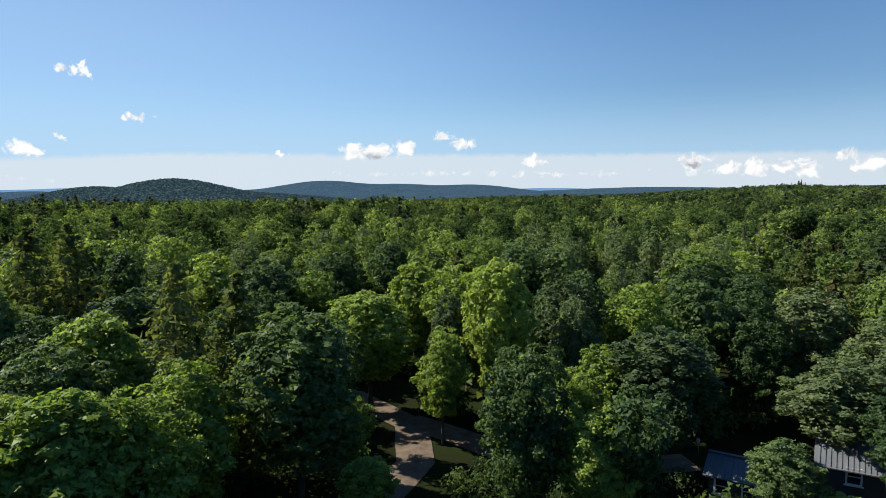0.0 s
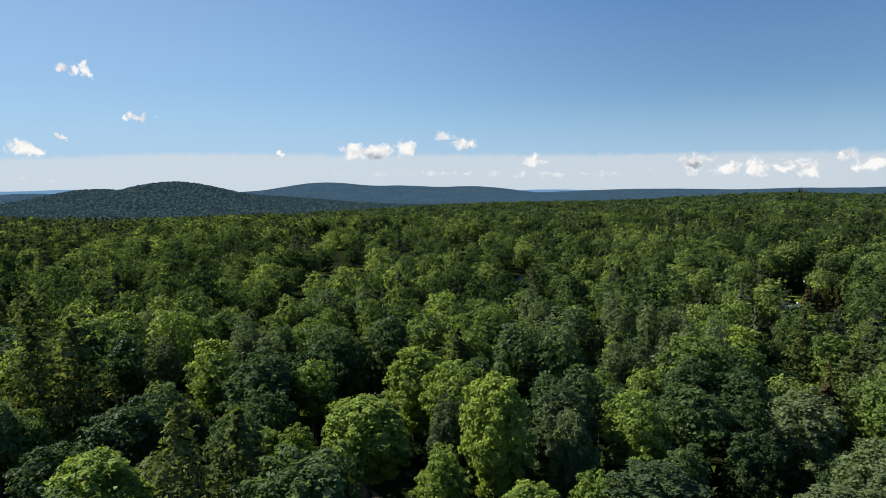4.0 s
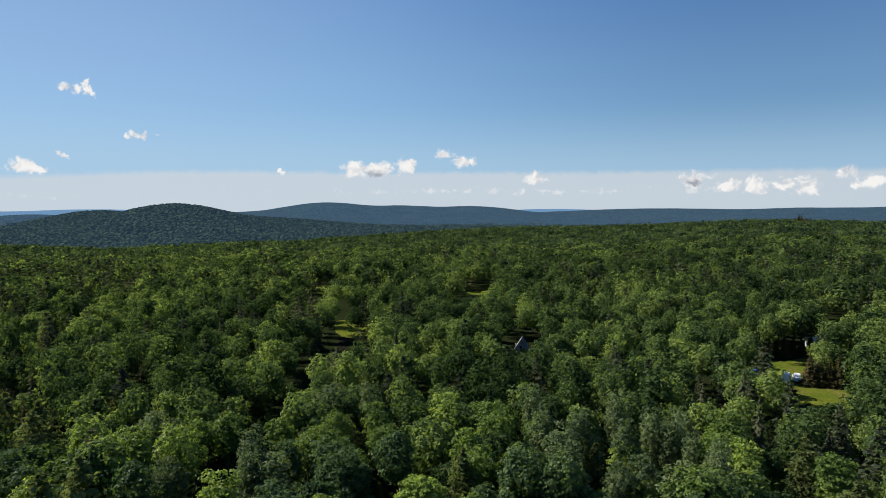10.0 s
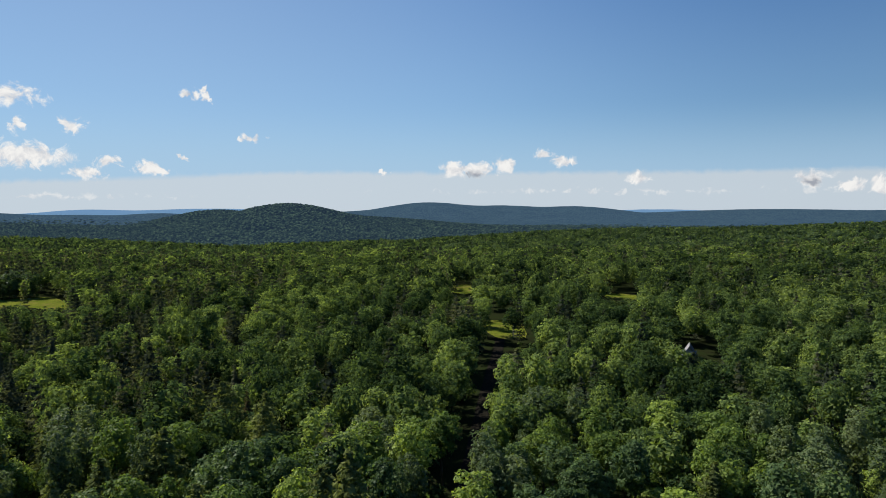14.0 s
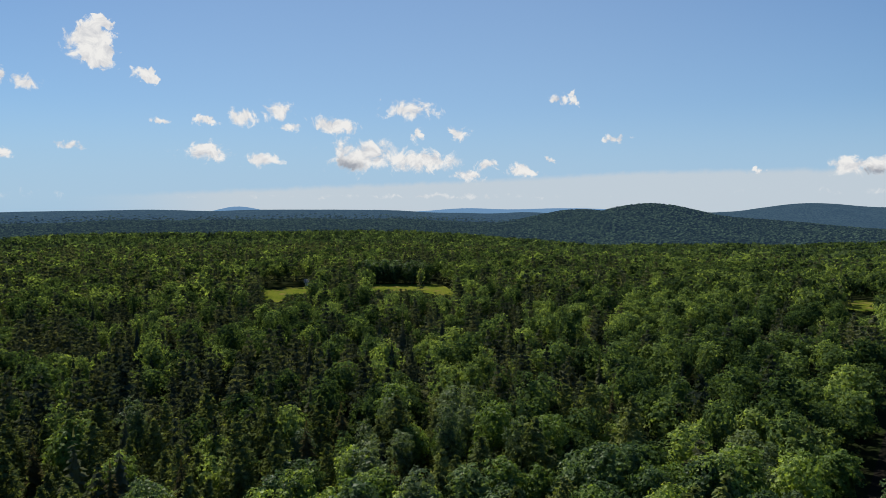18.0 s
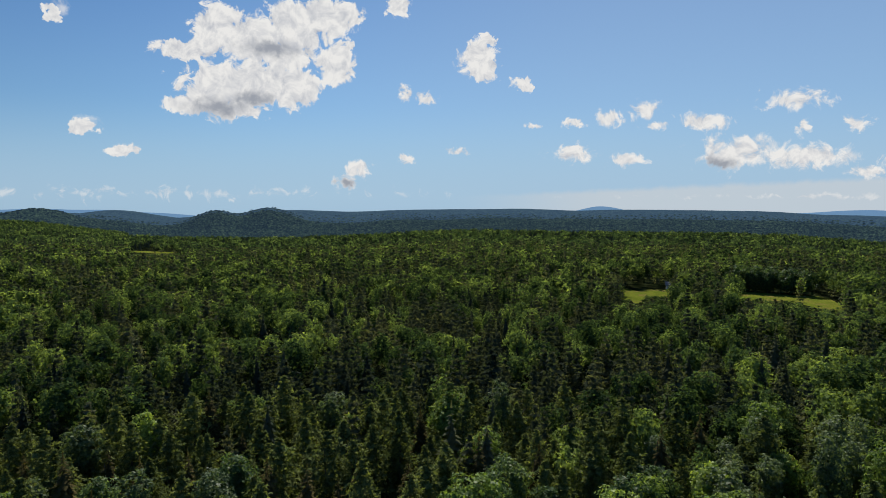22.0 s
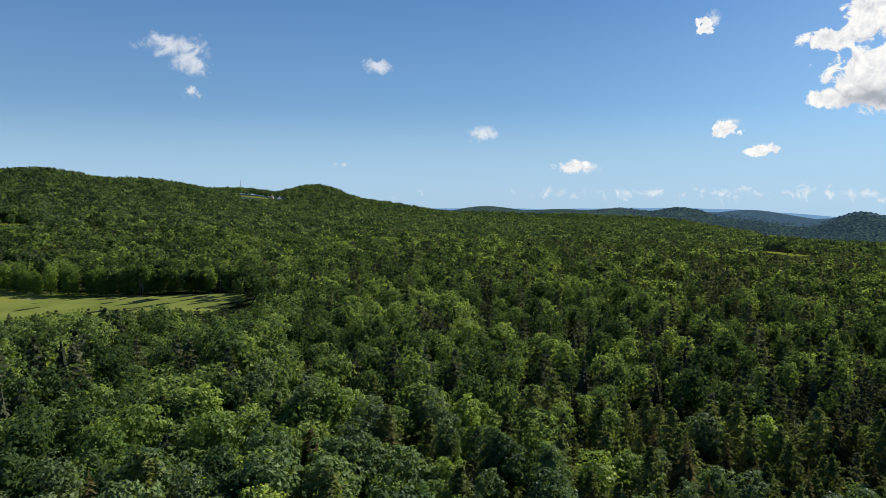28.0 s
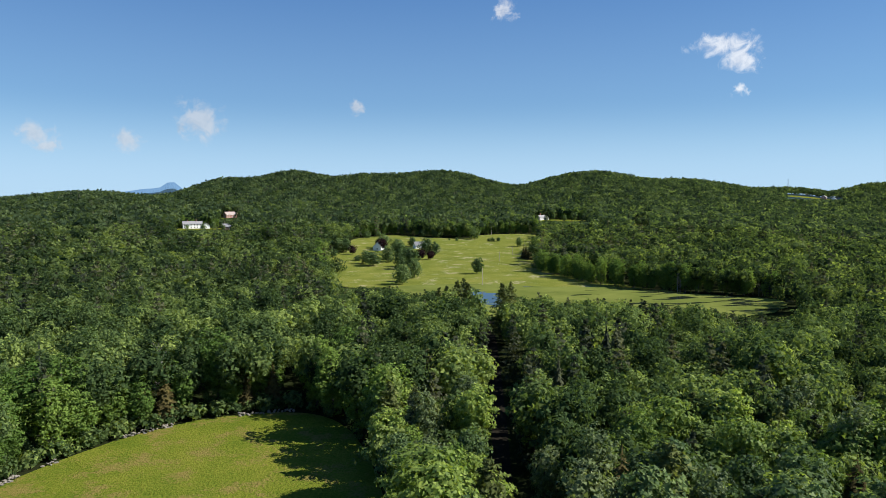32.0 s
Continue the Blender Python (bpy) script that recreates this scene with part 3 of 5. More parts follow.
def trunk_mesh(seed, tall, thick, limbs, low):
    rng = random.Random(seed)
    bm = bmesh.new()
    bend = (rng.uniform(-0.5, 0.5), rng.uniform(-0.5, 0.5))
    top = (bend[0] * 1.6, bend[1] * 1.6, tall * 0.86)
    half = (bend[0], bend[1], tall * 0.45)
    limb(bm, (0, 0, -0.6), half, thick, thick * 0.7, 7)
    limb(bm, half, top, thick * 0.7, thick * 0.15, 6)
    for k in range(limbs):
        u = rng.uniform(low, 0.75)
        z = tall * u
        a = rng.uniform(0, 6.283)
        L = tall * 0.12 * rng.uniform(0.7, 1.2)
        p = (bend[0] * u * 2, bend[1] * u * 2, z)
        limb(bm, p, (p[0] + math.cos(a) * L, p[1] + math.sin(a) * L, z + L * 0.6), thick * 0.3, thick * 0.08, 4)
    me = bpy.data.meshes.new("trunk")
    bm.to_mesh(me)
    bm.free()
    me.materials.append(bark)
    return me


def ring_polygon(points, per=6, wobble=0.0, seed=1):
    """A closed outline through the points, rounded, with a small wobble."""
    rng = random.Random(seed)
    n = len(points)
    out = []
    for i in range(n):
        p0, p1, p2, p3 = (Vector(points[(i + k) % n]) for k in (-1, 0, 1, 2))
        for s in range(per):
            t = s / per
            q = 0.5 * ((2 * p1) + (p2 - p0) * t + (2 * p0 - 5 * p1 + 4 * p2 - p3) * t * t + (3 * p1 - p0 - 3 * p2 + p3) * t ** 3)
            out.append((q.x + rng.uniform(-wobble, wobble), q.y + rng.uniform(-wobble, wobble)))
    return out


def inside(poly, x, y):
    x, y = np.asarray(x, float), np.asarray(y, float)
    hit = np.zeros(x.shape, bool)
    px, py = poly[-1]
    for qx, qy in poly:
        cross = ((qy > y) != (py > y)) & (x < (px - qx) * (y - qy) / ((py - qy) if py != qy else 1e-9) + qx)
        hit ^= cross
        px, py = qx, qy
    return hit


def sheet(name, poly, mat, lift, rings=10, level=None):
    """A sheet of ground inside the outline, lying on the land."""
    cx, cy = np.mean(poly, axis=0)
    n = len(poly)
    vs, fs = [], []
    for k in range(rings):
        s = 1 - k / rings
        for x, y in poly:
            X, Y = cx + (x - cx) * s, cy + (y - cy) * s
            vs.append((X, Y))
    vs.append((cx, cy))
    v = np.array(vs)
    z = land(v[:, 0], v[:, 1]) + lift if level is None else np.full(len(v), level)
    for k in range(rings - 1):
        for i in range(n):
            j = (i + 1) % n
            fs.append((k * n + i, k * n + j, (k + 1) * n + j, (k + 1) * n + i))
    for i in range(n):
        fs.append(((rings - 1) * n + i, (rings - 1) * n + (i + 1) % n, rings * n))
    me = mesh_from(name, np.column_stack([v, z]), fs, mat)
    bm = bmesh.new()
    bm.from_mesh(me)
    bmesh.ops.recalc_face_normals(bm, faces=bm.faces)
    if sum(f.normal.z for f in bm.faces) < 0:
        bmesh.ops.reverse_faces(bm, faces=bm.faces)
    bm.to_mesh(me)
    bm.free()
    for p in me.polygons:
        p.use_smooth = True
    return new(name, me)


def ribbon(name, line, wide, mat, lift, step=4.0):
    """A strip of road along the line, lying on the land."""
    pts = [Vector(p) for p in line]
    path = []
    for a, b in zip(pts, pts[1:]):
        n = max(1, int((b - a).length / step))
        path += [a.lerp(b, k / n) for k in range(n)]
    path.append(pts[-1])
    vs, fs = [], []
    for i, p in enumerate(path):
        d = (path[min(i + 1, len(path) - 1)] - path[max(i - 1, 0)]).normalized()
        s = Vector((-d.y, d.x))
        for k in (-0.5, -0.17, 0.17, 0.5):
            q = p + s * wide * k
            vs.append((q.x, q.y, height(q.x, q.y) + lift + (0.03 if abs(k) < 0.3 else 0)))
    for i in range(len(path) - 1):
        for k in range(3):
            fs.append((i * 4 + k + 1, i * 4 + k, i * 4 + k + 4, i * 4 + k + 5))
    return new(name, mesh_from(name, vs, fs, mat))


def near_line(line, x, y):
    """The distance of places from a line."""
    best = np.full(np.shape(x), 1e9)
    for (ax, ay), (bx, by) in zip(line, line[1:]):
        L2 = (bx - ax) ** 2 + (by - ay) ** 2
        t = np.clip(((x - ax) * (bx - ax) + (y - ay) * (by - ay)) / L2, 0, 1)
        best = np.minimum(best, np.hypot(x - ax - t * (bx - ax), y - ay - t * (by - ay)))
    return best


# ---- ground ----


def distance(name, colour, second, haze_colour, amount):
    """Wooded hills far off, with the blue haze before them added as emission."""
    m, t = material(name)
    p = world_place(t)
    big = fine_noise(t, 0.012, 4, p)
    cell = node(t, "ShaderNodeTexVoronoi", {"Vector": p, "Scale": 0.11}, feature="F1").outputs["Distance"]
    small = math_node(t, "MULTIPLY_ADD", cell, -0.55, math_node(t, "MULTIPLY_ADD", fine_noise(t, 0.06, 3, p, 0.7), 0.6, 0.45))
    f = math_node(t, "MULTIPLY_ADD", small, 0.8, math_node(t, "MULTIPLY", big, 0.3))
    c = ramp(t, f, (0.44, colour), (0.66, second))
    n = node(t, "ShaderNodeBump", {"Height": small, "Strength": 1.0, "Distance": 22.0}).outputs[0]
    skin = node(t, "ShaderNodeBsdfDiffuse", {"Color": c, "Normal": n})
    veil = node(t, "ShaderNodeEmission", {"Color": (*haze_colour, 1), "Strength": amount})
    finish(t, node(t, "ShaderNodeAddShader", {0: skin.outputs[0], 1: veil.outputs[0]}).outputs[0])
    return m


# haze painted by distance: stronger blue emission and a bluer base colour
ridge_near = distance("hazed_wooded_ridge", (0.012, 0.024, 0.016), (0.048, 0.074, 0.040), (0.075, 0.14, 0.25), 0.12)
ridge_far = distance("hazed_blue_ridge", (0.012, 0.022, 0.020), (0.034, 0.054, 0.044), (0.08, 0.16, 0.30), 0.25)
ridge_last = distance("hazed_last_ridge", (0.02, 0.04, 0.06), (0.03, 0.05, 0.07), (0.16, 0.30, 0.50), 0.55)
steps = 720
ang = np.arange(steps) * 2 * math.pi / steps


def land_rings(name, radii, mats, index, middle=False):
    """Rings of land round HOME between the radii."""
    rr = np.array(radii)
    gx = HOME[0] - np.outer(rr, np.sin(ang))
    gy = HOME[1] + np.outer(rr, np.cos(ang))
    gv = np.stack([gx, gy, land(gx, gy)], 2).reshape(-1, 3)
    k, i = np.meshgrid(np.arange(len(rr) - 1), np.arange(steps), indexing="ij")
    j = (i + 1) % steps
    gf = np.stack([k * steps + i, (k + 1) * steps + i, (k + 1) * steps + j, k * steps + j], 2).reshape(-1, 4).tolist()
    idx = np.repeat([index(r) for r in radii[:-1]], steps).tolist()
    if middle:
        gv = np.concatenate([gv, [[HOME[0], HOME[1], height(*HOME)]]])
        gf += [(len(gv) - 1, q, (q + 1) % steps) for q in range(steps)]
        idx += [0] * steps
    me = mesh_from(name, gv, gf, *mats)
    me.polygons.foreach_set("material_index", np.array(idx, np.int32))
    me.polygons.foreach_set("use_smooth", np.ones(len(gf), bool))
    return new(name, me)


near_rings = [r for r in (6 * 1.047 ** k for k in range(160)) if r < 2000]
# past 1180 m the ground takes ridge_near, painted haze included
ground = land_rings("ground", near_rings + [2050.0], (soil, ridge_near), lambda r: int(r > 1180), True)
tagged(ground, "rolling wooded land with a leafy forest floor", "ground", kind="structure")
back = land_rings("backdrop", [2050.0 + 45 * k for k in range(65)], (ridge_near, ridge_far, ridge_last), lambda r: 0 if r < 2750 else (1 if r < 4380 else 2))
tagged(back, "wooded hills and haze-blue ridges along the horizon", "hills", kind="structure")

# ---- clearings, roads and water ----
FIELD_SE = ring_polygon([(-23, -142), (-7, -141.5), (5.6, -134.6), (17, -122), (26, -104), (30, -50), (-8, -44), (-30, -60), (-36, -100), (-33, -132)], 5, 0.3)
MEADOW = ring_polygon([at(174.6, 390), at(175.6, 470), at(175.6, 545), at(174.0, 585), at(173.4, 652), at(170.6, 682), at(168.5, 668), at(166.4, 655), at(164.3, 655), at(162.9, 684), at(160.7, 697), at(158.6, 692), at(158.0, 640), at(158.4, 560), at(158.2, 480), at(156.0, 448), at(152.5, 408), at(150.5, 398), at(152, 372), at(160, 375), at(168, 372)], 6, 1.0)
POND = ring_polygon([at(170, 380), at(163, 392), at(156, 384), at(151, 392), at(145, 376), at(140.0, 371), at(139.2, 345), at(142, 312), at(150, 296), at(158, 285), at(165, 290), at(170, 330)], 6, 1.2)
FIELD_N = ring_polygon([(-62, 236), (-50, 237), (-44, 213), (-48, 208), (-55, 212)], 5, 0.3)
FIELD_N2 = ring_polygon([(-102, 352), (-84, 354), (-78, 318), (-90, 314)], 5, 0.5)
PARK = ring_polygon([(-20, 326), (-4, 328), (0, 312), (-18, 310)], 5, 0.5)
LAWN = ring_polygon([(57, 166), (60, 154), (66, 148), (76, 149), (80, 157), (70, 165), (74, 174), (83, 184), (98, 200), (113, 233), (101, 233), (90, 206), (82, 196), (70, 188), (60, 184)], 5, 0.4)
FIELD_W = ring_polygon([at(59.0, 330), at(58.6, 316), at(57.2, 300), at(56.4, 322), at(54.8, 326), at(54.6, 350), at(56.4, 355), at(57.3, 344), at(58.3, 352)], 5, 0.4)
FIELD_W2 = ring_polygon([at(50.0, 362), at(47.0, 368), at(43.9, 365), at(42.7, 328), at(43.0, 308), at(44.6, 320), at(46.3, 334), at(49.2, 332)], 5, 0.4)
FIELD_FAR = ring_polygon([at(98, 900), at(97.5, 945), at(94.3, 930), at(94.6, 890)], 5, 1.0)
HILL_FARM = ring_polygon([at(139.6, 1690), at(139.3, 1722), at(136.0, 1716), at(135.7, 1686)], 5, 1.0)
LAWN_FAR = ring_polygon([at(187.5, 770), at(187.2, 812), at(184.5, 815), at(183.4, 790), at(185.2, 764)], 5, 0.5)
YARD = ring_polygon([(13, 50), (18, 56), (26, 57), (30, 52), (30, 46), (20, 40), (13, 42)], 5, 0.5)
RED_YARD = ring_polygon([at(184.3, 972), at(184.2, 1004), at(182.6, 1004), at(182.6, 972)], 5, 0.5)
GREY_LAWN = ring_polygon([at(158.7, 905), at(158.6, 948), at(156.8, 945), at(153.8, 930), at(153.9, 912), at(156.4, 902)], 5, 0.5)
EAST_LAWN = ring_polygon([at(150.6, 840), at(150.3, 862), at(149.3, 860), at(149.2, 842)], 5, 0.5)
GRASS_STRIP = ring_polygon([at(181.8, 562), at(181.6, 574), at(178.4, 570), at(178.6, 561)], 5, 0.5)
CABIN_YARD = ring_polygon([(-11, 198), (-8, 204), (5, 199), (6, 189), (-1, 189)], 5, 0.3)
CLEAR = [CABIN_YARD, RED_YARD, GREY_LAWN, EAST_LAWN, GRASS_STRIP, FIELD_SE, MEADOW, POND, FIELD_N, FIELD_N2, PARK, LAWN, FIELD_W, FIELD_W2, FIELD_FAR, YARD, HILL_FARM, LAWN_FAR]
for poly, text in ((FIELD_SE, "mown grass field edged by a stone wall"), (MEADOW, "dry yellow-green meadow beyond a pond"), (FIELD_N, "small sunlit mown field among trees"), (FIELD_N2, "small grassy clearing in the woods"), (PARK, "open lawn under tall trees"), (LAWN, "shaded lawn beside a hidden house"), (FIELD_W, "hayfield between dark trees"), (FIELD_W2, "sunny hayfield lined with trees"), (FIELD_FAR, "far hayfield in the woods"), (HILL_FARM, "grassy farm clearing on a wooded hill"), (LAWN_FAR, "lawn below a white farmhouse"), (RED_YARD, "small yard before a red house"), (GREY_LAWN, "sunny lawn beside a pale house"), (EAST_LAWN, "small far lawn among shade trees"), (GRASS_STRIP, "thin strip of grass before a row of trees")):
    tagged(sheet("meadow", poly, grass if poly is MEADOW else mown, 0.4 if poly is MEADOW else 0.08, 20 if poly is MEADOW else 10), text, "field", kind="structure")
ROAD = [(-130, -330), (-98, -241), (-78, -174), (-63, -125), (-53, -93), (-42, -40), (-37, 30), (-39, 96), (-41, 113), (-45, 146), (-50, 195), (-52, 212)]
DRIVE = [(-37, 30), (-22, 33), (-9, 42), (-7, 50), (-8.5, 58), (-16, 66)]
DRIVE_2 = [(-9, 59), (-4.7, 56), (-1, 53), (6, 50), (14, 52)]
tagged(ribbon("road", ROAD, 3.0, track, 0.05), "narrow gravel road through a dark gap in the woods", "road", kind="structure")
tagged(ribbon("driveway", DRIVE, 3.0, gravel, 0.06), "dirt driveway dappled with shade", "driveway", kind="structure")
tagged(ribbon("driveway", DRIVE_2, 3.2, gravel, 0.09), "dirt driveway branching towards a house", "driveway", kind="structure")

# ---- woods ----


def visible_bearing(x, y):
    az = np.degrees(np.arctan2(-(x - HOME[0]), y - HOME[1])) % 360
    return (az < 216) | (az > 318) | (np.hypot(x - HOME[0], y - HOME[1]) < 75)


def scatter(seed, r0, r1, cell):
    """Jittered places between two distances from HOME, in woods alone."""
    rng = np.random.RandomState(seed)
    n = int(r1 / cell) + 1
    i, j = np.meshgrid(np.arange(-n, n + 1), np.arange(-n, n + 1))
    x = HOME[0] + (i + rng.uniform(-0.55, 0.55, i.shape)) * cell
    y = HOME[1] + (j + rng.uniform(-0.55, 0.55, i.shape)) * cell
    x, y = x.ravel(), y.ravel()
    r = np.hypot(x - HOME[0], y - HOME[1])
    ok = (r >= r0) & (r < r1) & visible_bearing(x, y)
    x, y = x[ok], y[ok]
    ok = np.ones(len(x), bool)
    for poly in CLEAR:
        ok &= ~inside(poly, x, y)
    ok &= (near_line(ROAD, x, y) > np.where(y > 0, np.where(y > 70, 3.4, 3.9), np.where(y < -40, 3.5, 4.2))) & (near_line(DRIVE, x, y) > 3.6) & (near_line(DRIVE_2, x, y) > 2.6)
    return x[ok], y[ok], rng


def soft_share(x, y):
    """How likely a needle tree stands there."""
    az = np.degrees(np.arctan2(-(x - HOME[0]), y - HOME[1])) % 360
    az = np.where(az > 300, az - 360, az)
    west = smooth(14, 58, az) * smooth(130, 100, az)
    r = np.hypot(x - HOME[0], y - HOME[1])
    s = 0.09 + (0.40 + 0.06 * smooth(190, 110, r)) * west + 0.26 * smooth(48, 60, az) * smooth(100, 88, az) * smooth(180, 120, r) + 0.22 * roll_noise(x, y, 90, 21) + 0.10 * roll_noise(x, y, 260, 22)
    return np.where(brush(x, y) < 0.5, 0.0, np.clip(s, 0.03, 0.85))


# bearings between which open ground is seen over low brush, and the distance at which it begins
OPEN_VIEW = [(6.0, 10.3, 200), (10.8, 13.2, 312), (-2.8, 0.5, 310), (56.6, 58.8, 306), (54.6, 56.6, 328), (45.5, 50.0, 338), (42.5, 45.5, 318), (94.0, 98.0, 880), (138.0, 142.5, 322), (142.5, 145.5, 328), (145.5, 148.5, 341), (148.5, 156.5, 350), (156.5, 160.7, 364), (160.7, 163.0, 288), (163.0, 169.2, 376), (169.2, 175.5, 388), (183.2, 187.6, 772), (182.6, 184.3, 980), (153.9, 158.7, 908), (149.2, 150.6, 842), (135.8, 139.5, 1684)]

OPEN_START = [(-25.8, -22.0, 164), (-22.0, -20.2, 176)]


def brush(x, y):
    """How tall a tree may stand there, as a share of its full height."""
    r = np.hypot(x - HOME[0], y - HOME[1])
    az = np.degrees(np.arctan2(-(x - HOME[0]), y - HOME[1])) % 360
    az = np.where(az > 300, az - 360, az)
    most = np.ones(np.shape(x)) * (1 + 0.2 * smooth(110, 140, az))
    z = land(x, y)
    for a0, a1, rn in OPEN_VIEW:
        goal = height(*at((a0 + a1) / 2, rn))
        seen = (az > a0) & (az < a1) & (r < rn) & (r > rn * 0.5)
        free = 44 - (44 - goal) * r / rn - z
        most = np.where(seen, np.minimum(most, np.clip((free + 0.6) / 15.5, 0.12, 2)), most)
    for a0, a1, rn in OPEN_START:
        d = np.hypot(x, y)
        a = np.degrees(np.arctan2(-x, y))
        seen = (a > a0) & (a < a1) & (d < rn) & (d > rn * 0.5)
        most = np.where(seen, np.minimum(most, np.clip((44 * (1 - d / rn) + 0.6) / 15.5, 0.12, 2)), most)
    # the peak of the cabin shows over the trees before it
    d = np.hypot(x, y)
    seen = (near_line([(1, 90), (2.6, 191)], x, y) < 4.0) & (d < 190) & (d > 100)
    most = np.where(seen, np.minimum(most, np.clip((43 - 40 * d / 193 + 0.2) / 15.5, 0.12, 2)), most)
    return most


def tile(templates, x, y, z, scale, turn, tint, pick, wide=1.0):
    """Copies of the templates at those places as one pair of arrays, with a tint for each corner."""
    vs, fs, ts, k = [], [], [], 0
    for i, (v, f) in enumerate(templates):
        q = np.nonzero(pick == i)[0]
        if not len(q):
            continue
        c, s = np.cos(turn[q])[:, None], np.sin(turn[q])[:, None]
        w = (scale * wide)[q, None]
        X = (v[None, :, 0] * c - v[None, :, 1] * s) * w + x[q, None]
        Y = (v[None, :, 0] * s + v[None, :, 1] * c) * w + y[q, None]
        Z = v[None, :, 2] * scale[q, None] + z[q, None]
        vs.append(np.stack([X, Y, Z], 2).reshape(-1, 3))
        fs.append((f[None] + (np.arange(len(q)) * len(v))[:, None, None]).reshape(-1, 3) + k)
        ts.append(np.repeat(tint[q], len(v)))
        k += len(q) * len(v)
    return np.concatenate(vs), np.concatenate(fs), np.concatenate(ts)


def wood(name, templates, mat, x, y, rng, lo, hi, label, sink=0.0):
    z = land(x, y) - sink
    most = brush(x, y)
    sc = rng.uniform(lo, hi, len(x)) * most * (1 + 0.09 * roll_noise(x, y, 38, 61))
    wide = rng.uniform(0.76, 1.14, len(x)) * np.clip(most, 0.15, 1) ** -0.5
    tint = np.clip(1.0 * rng.rand(len(x)) ** 1.2 + 0.24 * roll_noise(x, y, 70, 62), 0, 1)
    v, f, t = tile(templates, x, y, z, sc, rng.uniform(0, 6.283, len(x)), tint, rng.randint(0, len(templates), len(x)), wide)
    tagged(new(name, mesh_tris(name, v, f, mat, t)), label, "woods", kind="stuff")


NEAR = 118.0
# near trees, each a thing: crown and trunk, by kind
KINDS = {}


# bright: a leaf material with sunlight in its colour, from the fourth crown on
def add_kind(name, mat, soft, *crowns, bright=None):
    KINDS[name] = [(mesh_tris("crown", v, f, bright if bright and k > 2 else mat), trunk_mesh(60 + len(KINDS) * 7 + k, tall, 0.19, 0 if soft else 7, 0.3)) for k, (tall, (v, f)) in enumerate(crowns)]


def fine_crown(seed, tall, radius, leaf, flat=0.62):
    """A crown for the trees nearest to the start: many small sprays with gaps between them."""
    return tall, broad_crown(seed, radius, tall * 0.2, tall, 110, 120, leaf, inner=0.7, flat=flat, lobes=11, loose=0.6, between=0.12, knob=0.55)


add_kind("maple_tree", maple_leaf, False, *[(t, broad_crown(40 + k, r, t * 0.42, t, 48, 48, 0.23, knob=0.6, flat=0.6, lobes=8)) for k, (t, r) in enumerate(((14.0, 3.1), (15.0, 3.4), (12.5, 2.9)))], *[fine_crown(240 + k, t, r, 0.17) for k, (t, r) in enumerate(((14.0, 3.2), (15.0, 3.5)))], bright=sunlit_maple_leaf)
add_kind("oak_tree", oak_leaf, False, *[(t, broad_crown(45 + k, r, t * 0.42, t, 50, 48, 0.24, knob=0.6, flat=0.65, lobes=7)) for k, (t, r) in enumerate(((14.5, 3.4), (15.5, 3.1), (13.5, 3.5)))], *[fine_crown(245 + k, t, r, 0.17) for k, (t, r) in enumerate(((15.5, 3.5), (14.5, 3.7)))])
add_kind("aspen_tree", aspen_leaf, False, *[(t, broad_crown(50 + k, r, t * 0.38, t, 44, 46, 0.20, knob=0.45, flat=0.85, lobes=5)) for k, (t, r) in enumerate(((15.5, 2.6), (14.5, 2.4), (13.5, 2.7)))], *[fine_crown(250 + k, t, r, 0.15, 0.95) for k, (t, r) in enumerate(((15.5, 2.8), (14.5, 2.9)))])
add_kind("spruce_tree", needle_near, True, *[(t, needle_crown(80 + k, r, t * 0.06, t, 30, 12, 3, 0.22, 0.45, 0.9, 0.78)) for k, (t, r) in enumerate(((14.0, 3.4), (13.0, 3.1), (12, 3.2)))])
add_kind("pine_tree", pine_needle, True, *[(t, pine_crown(85 + k, r, t * 0.14, t, 20, 10, 16, 0.42)) for k, (t, r) in enumerate(((15.8, 5.2), (15, 4.8), (14, 5.0)))])
TREE_LABEL = {"maple_tree": "bright yellow-green maple with a rounded leafy crown", "oak_tree": "deep green broad-crowned hardwood in the dense wood", "aspen_tree": "slender grey-green aspen with an upright crown", "spruce_tree": "dark pointed spruce with drooping boughs", "pine_tree": "tall ragged white pine with plumed boughs"}
count = {k: 0 for k in KINDS}


def plant(name, x, y, scale, turn=0.0, which=0, label="", wide=1.0):
    crown, trunk = KINDS[name][which % len(KINDS[name])]
    ob = new(name)
    ob.matrix_world = pose(x, y, height(x, y) - 0.1, 0, 0, math.degrees(turn)) @ Matrix.Diagonal((scale * wide, scale * wide, scale, 1))
    linked("trunk", trunk, ob)
    linked("crown", crown, ob)
    count[name] += 1
    return tagged(ob, label or TREE_LABEL[name], "tree", name.split("_")[0] + "s of the wood")


